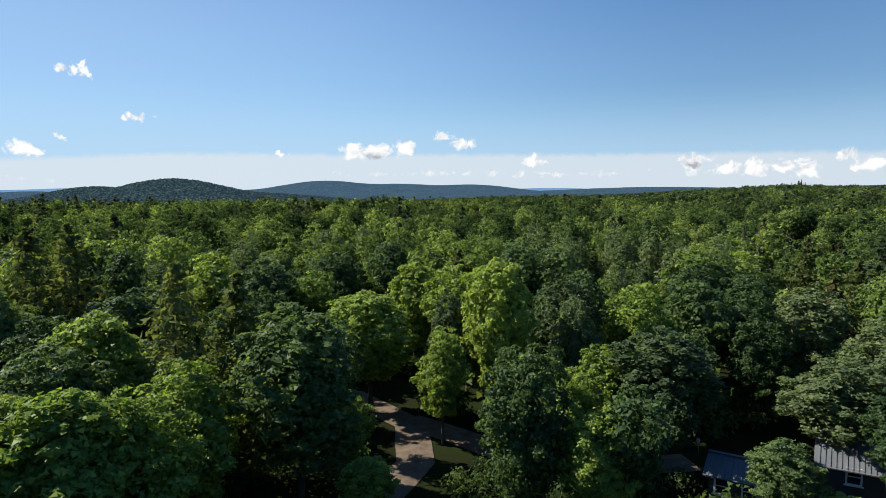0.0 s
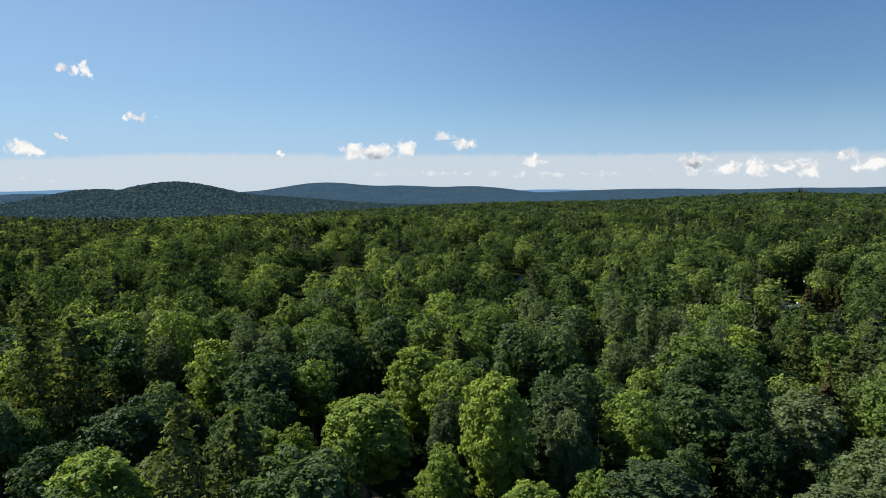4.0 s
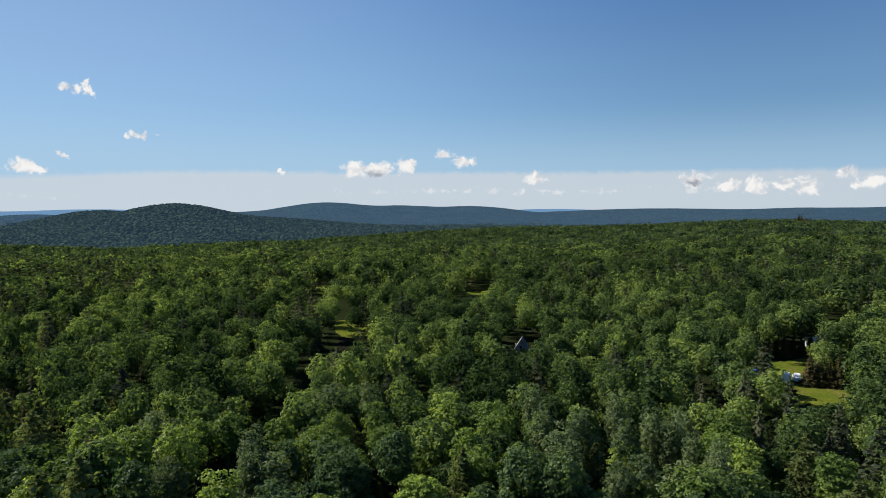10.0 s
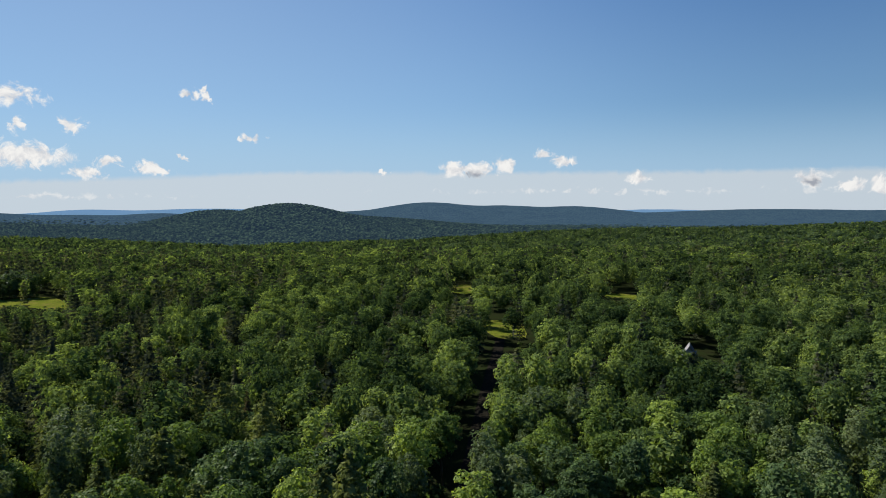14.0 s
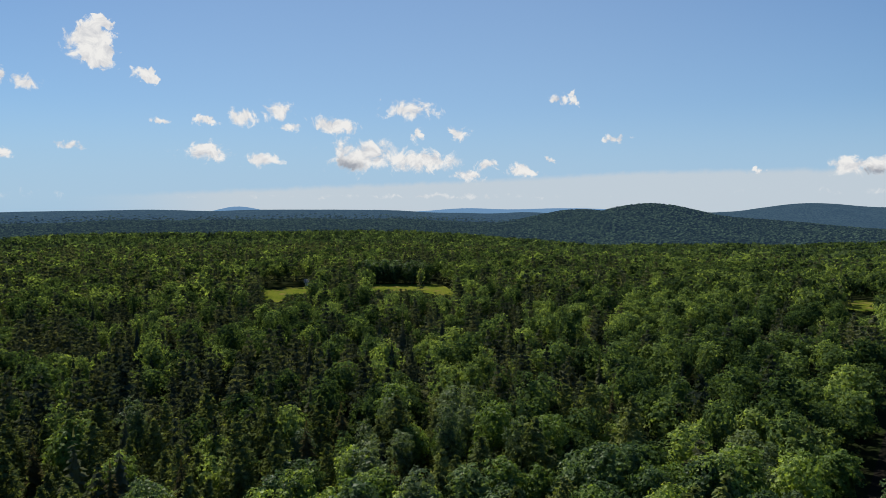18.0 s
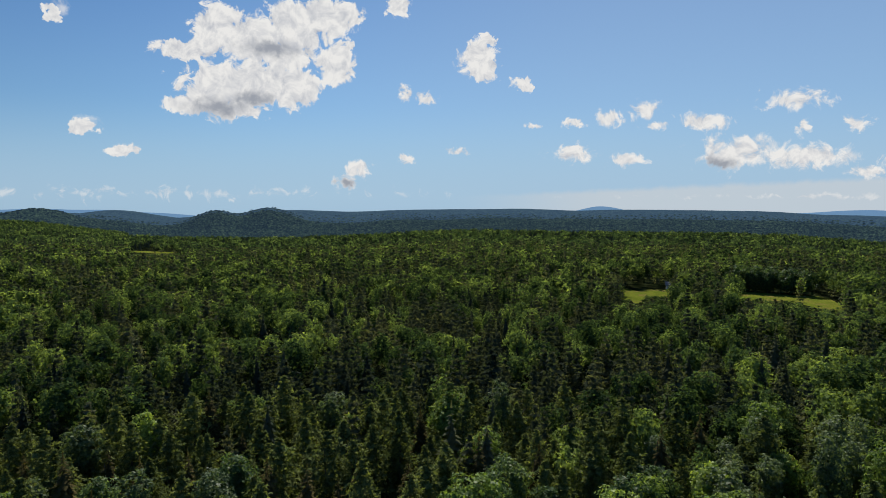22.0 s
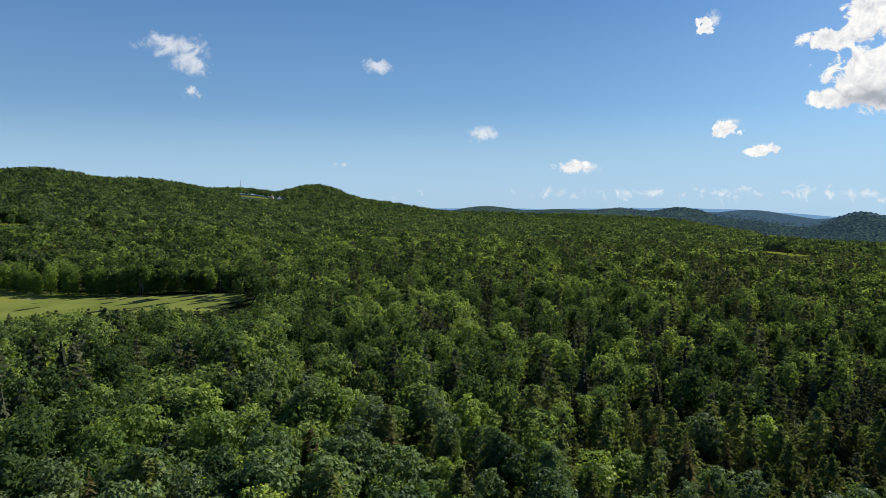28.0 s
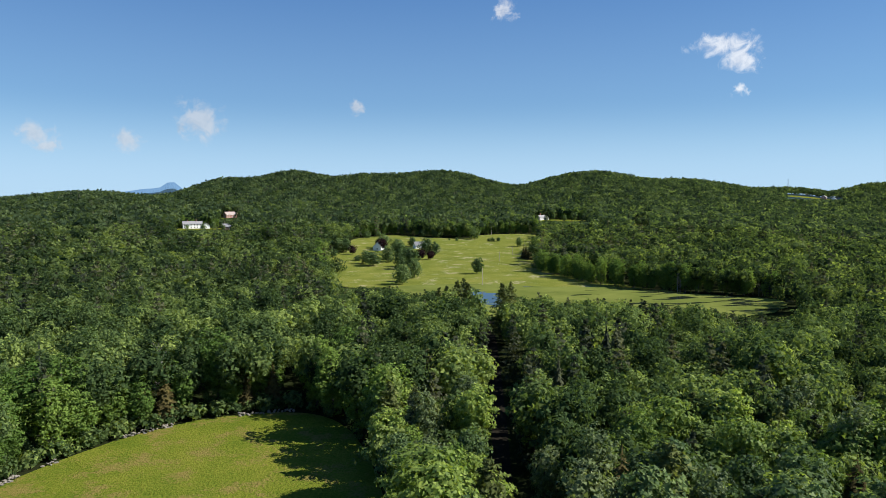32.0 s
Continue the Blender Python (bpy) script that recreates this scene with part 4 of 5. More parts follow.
# the trees round the driveway where the flight begins: kind, bearing and distance from the start, height, width, shape
FIRST = [
    ("oak_tree", 17.9, 44, 13.8, 8.6, 0), ("maple_tree", 35.2, 34, 12.4, 7.4, 0), ("maple_tree", 30.6, 36, 11.6, 6.4, 1), ("maple_tree", 26.6, 41, 11.6, 6.6, 1), ("maple_tree", 40.5, 36, 12.0, 7.0, 0),
    ("maple_tree", 5.6, 54, 10.0, 4.8, 1), ("maple_tree", 0.8, 57, 15.4, 6.4, 0), ("maple_tree", -1.4, 49, 9.2, 6.0, 0), ("maple_tree", -5.0, 46, 9.0, 5.2, 1), ("maple_tree", -7.6, 51, 9.6, 5.0, 1),
    ("aspen_tree", -12.6, 50, 11.6, 7.6, 0), ("aspen_tree", -25.2, 57, 8.8, 7.6, 1), ("oak_tree", -21.8, 44, 6.4, 4.4, 0), ("maple_tree", -26.0, 44, 3.6, 4.4, 1), ("aspen_tree", -18.2, 42, 3.0, 3.6, 0), ("pine_tree", 27.2, 49, 16.4, 7.6, 0), ("pine_tree", 22.6, 49, 15.6, 7.4, 1), ("maple_tree", 11.8, 62, 11.8, 8.6, 0),
    ("maple_tree", -10.8, 63, 12.6, 6.8, 1), ("maple_tree", 8.0, 76, 12.6, 7.0, 0), ("pine_tree", 37.0, 77, 17.4, 9.0, 0), ("pine_tree", 34.4, 80, 17.6, 8.6, 1), ("oak_tree", 20.5, 74, 13.4, 8.6, 0),
    ("oak_tree", 14.6, 84, 13.0, 8.0, 1), ("aspen_tree", -4.6, 62, 13.4, 6.4, 0), ("oak_tree", -18.6, 74, 12.4, 8.0, 1), ("aspen_tree", -23.0, 70, 12.6, 7.6, 0), ("oak_tree", 36.5, 47, 11.8, 8.4, 1),
    ("maple_tree", 32.4, 52, 12.8, 7.8, 0), ("oak_tree", 30.8, 64, 12.4, 8.4, 0), ("spruce_tree", 33.8, 44, 9.6, 4.6, 1), ("aspen_tree", -28.4, 62, 11.4, 7.4, 1), ("oak_tree", -30.5, 52, 9.0, 6.6, 0),
    ("maple_tree", 4.6, 68, 13.4, 6.6, 1), ("oak_tree", -14.8, 74, 13.2, 7.6, 1), ("maple_tree", 14.2, 47, 7.0, 4.6, 1), ("maple_tree", 12.2, 40, 5.2, 3.6, 0),
]
first_xy = []
for k, (name, az, r, tall, wide, which) in enumerate(FIRST):
    fx, fy = -r * math.sin(radians(az)), r * math.cos(radians(az))
    first_xy.append((fx, fy))
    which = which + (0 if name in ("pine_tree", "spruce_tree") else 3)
    co = np.array([v.co[:] for v in KINDS[name][which][0].vertices])
    size = tall / co[:, 2].max()
    plant(name, fx, fy, size, k * 1.7, which, "", wide / (2 * np.percentile(np.hypot(co[:, 0], co[:, 1]), 97)) / size)

x, y, rng = scatter(11, 0, NEAR, 4.75)
crowd = np.min([np.hypot(x - a, y - b) for a, b in first_xy], axis=0) < 4.8
from_start = np.degrees(np.arctan2(-x, y))
over_drive = (from_start > 1.0) & (from_start < 13.0) & (np.hypot(x, y) < 50) & (np.hypot(x, y) > 20) & (y > 0)
over_roof = (from_start < -14.0) & (from_start > -33.0) & (np.hypot(x, y) < 56) & (y > 0)
keep = ~crowd & ~over_drive & ~over_roof
x, y = x[keep], y[keep]
is_soft = (rng.rand(len(x)) < soft_share(x, y)) & ((np.hypot(x, y) > 75) | (y < 0))
kind_noise = roll_noise(x, y, 60, 31)
order = np.argsort(np.hypot(x - HOME[0], y - HOME[1]))
tall_share = np.where((np.hypot(x, y) < 34) & (y > -6), 0.5, brush(x, y))
# a low canopy round the start, which the flight begins just above
tall_share = tall_share * (1 - 0.16 * smooth(85, 60, np.hypot(x, y)) * (y > 0))
rest = []
for i in order:
    u = rng.rand() + 0.35 * kind_noise[i]
    if is_soft[i]:
        name = "pine_tree" if rng.rand() < 0.84 else "spruce_tree"
    else:
        name = "oak_tree" if u < 0.46 else ("maple_tree" if u < 0.82 else "aspen_tree")
    if count[name] >= 299:
        rest.append(i)
        continue
    plant(name, x[i], y[i], rng.uniform(0.70, 1.04) * (0.9 if name == "pine_tree" else 1.0) * tall_share[i], rng.uniform(0, 6.283), rng.randint(3) + (2 if y[i] > 20 and math.hypot(x[i], y[i]) < 64 else 0), "", rng.uniform(0.85, 1.15))
rest = np.array(rest, int)

# woods further off
mid_hard = [broad_crown(140 + k, (3.4, 3.1, 3.7)[k % 3], 5.8, (14.0, 14.6, 13.0)[k % 3], 32, 24, 0.34, knob=0.55, flat=0.75) for k in range(6)]
mid_soft = [pine_crown(150 + k, (3.8, 4.3)[k % 2], 1.6, 14.5, 12, 8, 8, 0.62) for k in range(5)] + [needle_crown(154, 3.0, 1.0, 15.0, 18, 9, 1, 0.3, 0.45, 0.9, 0.75)]
x2, y2, rng = scatter(12, NEAR, 255, 5.5)
x2, y2 = np.concatenate([x[rest], x2]), np.concatenate([y[rest], y2])
q = rng.rand(len(x2)) < soft_share(x2, y2)
wood("hardwood_forest", mid_hard, leaf_mid, x2[~q], y2[~q], rng, 0.66, 1.04, "dense green hardwood forest canopy in full leaf")
wood("conifer_forest", mid_soft, needle_far, x2[q], y2[q], rng, 0.70, 1.02, "dark spruces and pines standing among hardwoods")
far_hard = [broad_crown(160 + k, (3.7, 4.2)[k % 2], 6.0, 13.5, 15, 11, 0.62, lobes=4) for k in range(6)]
far_soft = [pine_crown(170 + k, 3.9, 2.0, 13.8, 8, 6, 4, 0.95) for k in range(3)]
x3, y3, rng = scatter(13, 255, 420, 6.1)
q = rng.rand(len(x3)) < soft_share(x3, y3)
wood("hardwood_forest", far_hard, leaf_far, x3[~q], y3[~q], rng, 0.70, 1.08, "hardwood forest canopy stretching over the plateau")
wood("conifer_forest", far_soft, needle_far, x3[q], y3[q], rng, 0.78, 1.12, "scattered dark conifers in the distant forest")
dim_hard = [broad_crown(360 + k, (4.2, 4.7)[k % 2], 6.5, 13.2, 11, 8, 0.95, lobes=3) for k in range(6)]
dim_soft = [pine_crown(370 + k, 3.6, 3.0, 14.5, 6, 5, 2, 1.45) for k in range(3)]
x3, y3, rng = scatter(19, 420, 680, 6.9)
q = rng.rand(len(x3)) < soft_share(x3, y3)
wood("hardwood_forest", dim_hard, leaf_far, x3[~q], y3[~q], rng, 0.72, 1.10, "hardwood forest rolling away over the plateau")
wood("conifer_forest", dim_soft, needle_far, x3[q], y3[q], rng, 0.80, 1.12, "dark conifers dotted through the distant forest")
last_soft = [needle_crown(176 + k, 3.4, 4.0, 13.5, 3, 5, 0, 0.3, 0.3, 0.8, 0.7) for k in range(3)]


def cap_crown(seed, radius, low, top, lobes, sides=5):
    """A far crown: a few uneven domes."""
    rng = np.random.RandomState(seed)
    out = []
    for k in range(lobes):
        a = np.arange(sides) / sides * 6.283 + rng.rand() * 6
        off = rng.uniform(-0.5, 0.5, 2) * radius * (lobes > 1)
        peak = top * rng.uniform(0.82, 1.05) if k else top
        rad = radius * (1.0 if lobes == 1 else rng.uniform(0.62, 0.85))
        rows = []
        for share, z in ((1.0, low + (peak - low) * 0.30), (0.72, low + (peak - low) * 0.74)):
            r = rad * share * rng.uniform(0.72, 1.28, sides)
            rows.append(np.stack([off[0] + r * np.cos(a), off[1] + r * np.sin(a), z + rng.uniform(-0.9, 0.9, sides)], 1))
        v = np.concatenate(rows + [[[off[0], off[1], peak]]])
        f = []
        for i in range(sides):
            j = (i + 1) % sides
            f += [(i, j, sides + j), (i, sides + j, sides + i), (sides + i, sides + j, 2 * sides)]
        out.append((v, np.array(f)))
    return join(out)


def in_view(x, y, slack=16.0):
    """Whether a treetop there shows over the land before it, seen from above HOME."""
    bins, rr = np.arange(0, 360, 0.5), np.arange(200, 4400, 20.0)
    gx = HOME[0] - np.outer(np.sin(np.radians(bins)), rr)
    gy = HOME[1] + np.outer(np.cos(np.radians(bins)), rr)
    line = np.maximum.accumulate((land(gx, gy) + 9.0 - 44.3) / rr, axis=1)
    r = np.hypot(x - HOME[0], y - HOME[1])
    az = np.degrees(np.arctan2(-(x - HOME[0]), y - HOME[1])) % 360
    i = (az / 0.5).astype(int) % len(bins)
    j = np.clip(((r - 200 - 40) / 20).astype(int), 0, len(rr) - 1)
    return (land(x, y) + slack - 44.3) / r > line[i, j]


back_hard = [broad_crown(180 + k, 4.5, 6.5, 12.6, 7, 3, 1.65, lobes=3, inner=0.3) for k in range(9)]
hill_hard = [broad_crown(190 + k, 3.7, 6.5, 12.2, 5, 3, 1.75, lobes=3, inner=0.3) for k in range(8)]
x4, y4, rng = scatter(14, 680, 1400, 7.3)
q = in_view(x4, y4)
x4, y4 = x4[q], y4[q]
q = rng.rand(len(x4)) < soft_share(x4, y4) * 0.9
wood("hardwood_forest", back_hard, leaf_hill, x4[~q], y4[~q], rng, 0.78, 1.16, "far forest canopy of rounded crowns")
wood("conifer_forest", last_soft, needle_far, x4[q], y4[q], rng, 0.85, 1.2, "far dark conifers on the plateau")
x5, y5, rng = scatter(15, 1400, 2050, 6.5)
az5 = np.degrees(np.arctan2(-(x5 - HOME[0]), y5 - HOME[1])) % 360
q = (az5 > 98) & (az5 < 212) & in_view(x5, y5)
x5, y5 = x5[q], y5[q]
q = rng.rand(len(x5)) < 0.07 + 0.10 * roll_noise(x5, y5, 220, 71)
wood("conifer_forest", last_soft, needle_far, x5[q], y5[q], rng, 0.8, 1.15, "dark conifers scattered over the southern hills", 1.0)
wood("hillside_forest", hill_hard, leaf_hill, x5[~q], y5[~q], rng, 0.72, 1.2, "forest of rounded crowns over the southern hills", 1.0)
# the crowns that roughen the hills behind the valley
x6, y6, rng = scatter(16, 1300, 3000, 10.0)
az6 = np.degrees(np.arctan2(-(x6 - HOME[0]), y6 - HOME[1])) % 360
fade = smooth(3000, 2500, np.hypot(x6 - HOME[0], y6 - HOME[1])) * np.where(az6 > 300, 1.0, smooth(112, 96, az6))
q = ((az6 < 112) | (az6 > 325)) & in_view(x6, y6) & (rng.rand(len(x6)) < fade)
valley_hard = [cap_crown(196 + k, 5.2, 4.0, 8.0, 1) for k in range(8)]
# these crowns share ridge_near and so its painted haze
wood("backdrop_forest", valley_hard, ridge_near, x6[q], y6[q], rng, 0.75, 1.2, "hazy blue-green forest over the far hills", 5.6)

# ---- more materials ----
metal_roof = plain("ribbed_metal", (0.08, 0.085, 0.092), (0.13, 0.137, 0.15), 0.8, 0.6, metal=0.0)
dark_wall = plain("dark_board", (0.05, 0.048, 0.045), (0.09, 0.085, 0.08), 0.9, 0.8)
red_wall = plain("faded_red_board", (0.26, 0.13, 0.10), (0.36, 0.20, 0.16), 0.9, 0.8)
old_roof = plain("faded_shingle", (0.24, 0.19, 0.175), (0.33, 0.27, 0.25), 0.9, 0.85)
brown_wall = plain("brown_board", (0.10, 0.07, 0.05), (0.16, 0.12, 0.09), 0.9, 0.8)
pale_wall = plain("pale_board", (0.42, 0.42, 0.40), (0.52, 0.52, 0.50), 0.9, 0.8)
brick = plain("chimney_brick", (0.22, 0.09, 0.06), (0.32, 0.15, 0.10), 2.0, 0.9)
stone = plain("field_stone", (0.11, 0.10, 0.088), (0.24, 0.22, 0.19), 1.2, 0.95, 0.5, spec=0.1)
pole_wood = plain("weathered_pole", (0.20, 0.18, 0.155), (0.32, 0.29, 0.25), 1.5, 0.9)
dead_wood = plain("dead_wood", (0.13, 0.12, 0.11), (0.24, 0.225, 0.21), 1.2, 0.9)
dark_twigs = plain("bare_twigs", (0.075, 0.062, 0.055), (0.13, 0.11, 0.10), 1.2, 0.9)
purple_leaf = foliage("purple_leaves", (0.014, 0.009, 0.011), (0.021, 0.012, 0.014), (0.030, 0.016, 0.018), stuff=False, through=0.15)
car_white = plain("white_car_paint", (0.70, 0.71, 0.72), (0.78, 0.79, 0.80), 0.8, 0.3)
car_blue = plain("blue_plastic", (0.05, 0.14, 0.36), (0.08, 0.20, 0.45), 0.8, 0.4)
rubber = plain("rubber", (0.02, 0.02, 0.02), (0.035, 0.035, 0.035), 2.0, 0.9)


def glass_material():
    m, t = material("window_glass")
    finish(t, node(t, "ShaderNodeBsdfPrincipled", {"Base Color": (0.02, 0.025, 0.03, 1), "Roughness": 0.08}).outputs[0])
    return m


pane_glass = glass_material()


def pond_material():
    """Water under a skin of duckweed, with open leads in it."""
    m, t = material("pond_water")
    p = world_place(t)
    skew = node(t, "ShaderNodeMapping", {"Vector": p, "Rotation": (0, 0, radians(-35)), "Scale": (0.022, 0.11, 1.0)}).outputs[0]
    leads = node(t, "ShaderNodeTexNoise", {"Vector": skew, "Scale": 1.6, "Detail": 4.0, "Roughness": 0.55}).outputs[0]
    channel = node(t, "ShaderNodeVectorMath", {0: p, 1: (*at(162.6, 340), 0.0)}, operation="SUBTRACT").outputs[0]
    channel = node(t, "ShaderNodeVectorMath", {0: channel, 1: (1 / 13, 1 / 44, 0.0)}, operation="MULTIPLY").outputs[0]
    channel = node(t, "ShaderNodeVectorMath", {0: channel}, operation="LENGTH").outputs["Value"]
    east = node(t, "ShaderNodeVectorMath", {0: p, 1: (*at(144.0, 372), 0.0)}, operation="SUBTRACT").outputs[0]
    east = node(t, "ShaderNodeVectorMath", {0: east, 1: (1 / 46, 1 / 40, 0.0)}, operation="MULTIPLY").outputs[0]
    east = node(t, "ShaderNodeVectorMath", {0: east}, operation="LENGTH").outputs["Value"]
    near = channel
    free = math_node(t, "MULTIPLY_ADD", leads, 1.3, math_node(t, "MULTIPLY", near, -0.55))
    patchy = math_node(t, "MULTIPLY_ADD", leads, 2.4, math_node(t, "MULTIPLY_ADD", east, -0.22, -0.92))
    free = math_node(t, "MAXIMUM", free, patchy)
    free = node(t, "ShaderNodeMapRange", {0: free, 1: 0.24, 2: 0.29}).outputs[0]
    weed = ramp(t, fine_noise(t, 0.05, 4, p), (0.35, (0.085, 0.105, 0.024)), (0.68, (0.128, 0.145, 0.036)))
    skin = node(t, "ShaderNodeBsdfPrincipled", {"Base Color": weed, "Roughness": 0.9, "Specular IOR Level": 0.0})
    water = node(t, "ShaderNodeBsdfPrincipled", {"Base Color": (0.012, 0.018, 0.016, 1), "Roughness": 0.06, "IOR": 1.33})
    finish(t, node(t, "ShaderNodeMixShader", {0: free, 1: skin.outputs[0], 2: water.outputs[0]}).outputs[0])
    return m


tagged(sheet("water", POND, pond_material(), 0, 12, level=-5.55), "shallow pond covered in green duckweed with open water", "pond", kind="structure")

# ---- houses ----


def gable_roof(bm, length, width, eave, ridge, over=0.5, thick=0.22):
    """Two slopes along x."""
    L, W = length / 2 + over, width / 2 + over
    drop = (ridge - eave) * over / (width / 2)
    for s in (-1, 1):
        a = [(-L, s * W, eave - drop), (L, s * W, eave - drop), (L, 0, ridge), (-L, 0, ridge)]
        lo = [bm.verts.new(q) for q in a]
        hi = [bm.verts.new((q[0], q[1], q[2] + thick)) for q in a]
        bm.faces.new(lo)
        bm.faces.new(hi)
        for i in range(4):
            bm.faces.new((lo[i], lo[(i + 1) % 4], hi[(i + 1) % 4], hi[i]))
    bmesh.ops.recalc_face_normals(bm, faces=bm.faces)


def gable_walls(bm, length, width, eave, ridge):
    L, W = length / 2, width / 2
    p = [(-L, -W), (L, -W), (L, W), (-L, W)]
    lo = [bm.verts.new((*q, -1.0)) for q in p]
    hi = [bm.verts.new((*q, eave)) for q in p]
    for i in range(4):
        bm.faces.new((lo[i], lo[(i + 1) % 4], hi[(i + 1) % 4], hi[i]))
    for x, i, j in ((-L, 0, 3), (L, 1, 2)):
        t = bm.verts.new((x, 0, ridge))
        bm.faces.new((hi[i], hi[j], t))
    bmesh.ops.recalc_face_normals(bm, faces=bm.faces)


def window(parent, x, y, z, wide, tall, turn):
    """A sash window set in a wall: frame, pane and sill."""
    m = pose(x, y, z, 0, 0, turn)
    bm = bmesh.new()
    for sx in (-1, 1):
        box(bm, (0.12, 0.10, tall + 0.12), m @ pose(sx * wide / 2, 0, 0))
    for sz in (-1, 0, 1):
        box(bm, (wide, 0.09, 0.10 if sz else 0.06), m @ pose(0, 0, sz * tall / 2))
    w = part("window", bm, white_paint, parent)
    bm = bmesh.new()
    box(bm, (wide, 0.03, tall), m)
    part("pane", bm, pane_glass, w)
    bm = bmesh.new()
    box(bm, (wide + 0.3, 0.18, 0.07), m @ pose(0, 0, -tall / 2 - 0.09))
    part("sill", bm, white_paint, w)


def house(name, place, turn, wings, wall, roof, label, chimney=(), door=True):
    """A house of gabled wings: (x, y, length, width, eave, ridge, turn)."""
    ob = new(name)
    ob.matrix_world = pose(place[0], place[1], height(*place[:2]) + (place[2] if len(place) > 2 else 0), 0, 0, turn)
    tagged(ob, label, "house")
    for x, y, length, width, eave, ridge, wt_ in wings:
        m = pose(x, y, 0, 0, 0, wt_)
        bm = bmesh.new()
        gable_walls(bm, length, width, eave, ridge)
        bm.transform(m)
        part("wall", bm, wall, ob)
        bm = bmesh.new()
        gable_roof(bm, length, width, eave + 0.05, ridge + 0.05)
        bm.transform(m)
        part("roof", bm, roof, ob)
        n = max(1, int(length / 3.2))
        levels = [1.6] if eave < 4.2 else [1.6, 4.3]
        for z in levels:
            for k in range(n):
                wx = (k + 0.5) / n * length - length / 2
                for s in (-1, 1):
                    q = m @ Vector((wx, s * (width / 2 + 0.03), z))
                    window(ob, q.x, q.y, q.z, 0.95, 1.5, wt_)
            for s in (-1, 1):
                q = m @ Vector((s * (length / 2 + 0.03), 0, z))
                window(ob, q.x, q.y, q.z, 0.95, 1.5, wt_ + 90)
    for x, y, top in chimney:
        bm = bmesh.new()
        box(bm, (0.8, 0.8, 2.6), pose(x, y, top - 0.4))
        box(bm, (0.95, 0.95, 0.18), pose(x, y, top + 0.95))
        part("chimney", bm, brick, ob)
    if door:
        x, y, length, width = wings[0][:4]
        bm = bmesh.new()
        box(bm, (1.0, 0.08, 2.05), pose(x, y - width / 2 - 0.05, 1.05))
        part("door", bm, dark_wall, ob)
    return ob


house("farmhouse", at(186.2, 800), 10, [(0, 0, 20, 9, 5.0, 8.0, 0), (-14.0, 2.0, 9, 7.5, 3.2, 6.2, 90)], white_paint, grey_roof, "long white clapboard farmhouse with a grey roof", [(-4, 0, 8.6), (5, 0, 8.6)])
house("red_house", at(183.4, 990), 32, [(0, 0, 14, 8, 4.4, 8.2, 0), (-8, 3, 7, 6, 4.0, 7.0, 90)], red_wall, old_roof, "faded red house with a weathered roof above trees", [(0, 0, 8.6)])
house("barn", at(183.6, 775), 5, [(0, 0, 9, 7, 3.4, 6.2, 0)], brown_wall, grey_roof, "small brown barn beside a lawn")
house("grey_house", at(157.9, 930), 25, [(0, 0, 12, 7, 3.6, 6.6, 0), (-7, 1, 7, 5.5, 3.0, 5.2, 90)], pale_wall, grey_roof, "pale two-storey house at the edge of the woods", [(2, 0, 8.6)])
house("meadow_house", at(171.4, 576), 60, [(0, 0, 9, 7, 3.2, 7.0, 0)], white_paint, grey_roof, "white gabled house half hidden by meadow trees", [(0, 0, 7.6)])
house("meadow_house", at(168.0, 588), 10, [(0, 0, 10, 6, 3.0, 5.8, 0)], white_paint, metal_roof, "low white house behind dark purple trees")
house("hill_house", at(137.0, 1700), 40, [(0, 0, 22, 9, 4.6, 8.0, 0)], red_wall, grey_roof, "red farm building in a hilltop clearing")
house("hill_house", at(136.4, 1690), 40, [(0, 0, 12, 8, 4.0, 7.0, 0)], white_paint, grey_roof, "white house in a hilltop clearing")
house("cabin", (2.9, 195), 84, [(0, 0, 4.6, 3.4, 1.2, 3.9, 0)], pale_wall, grey_roof, "small cabin with a pale steep roof among trees")
house("grey_cottage", (95, 178), 20, [(0, 0, 12, 8, 2.8, 5.6, 0), (8, 4, 8, 6, 2.6, 5.0, 90)], brown_wall, grey_roof, "low cottage with a dark shingle roof and brick chimney", [(-3, 0, 6.2)])
house("field_house", at(54.7, 361), 60, [(0, 0, 4.4, 3.6, 1.9, 3.3, 0)], white_paint, grey_roof, "small white house at the end of a hayfield")


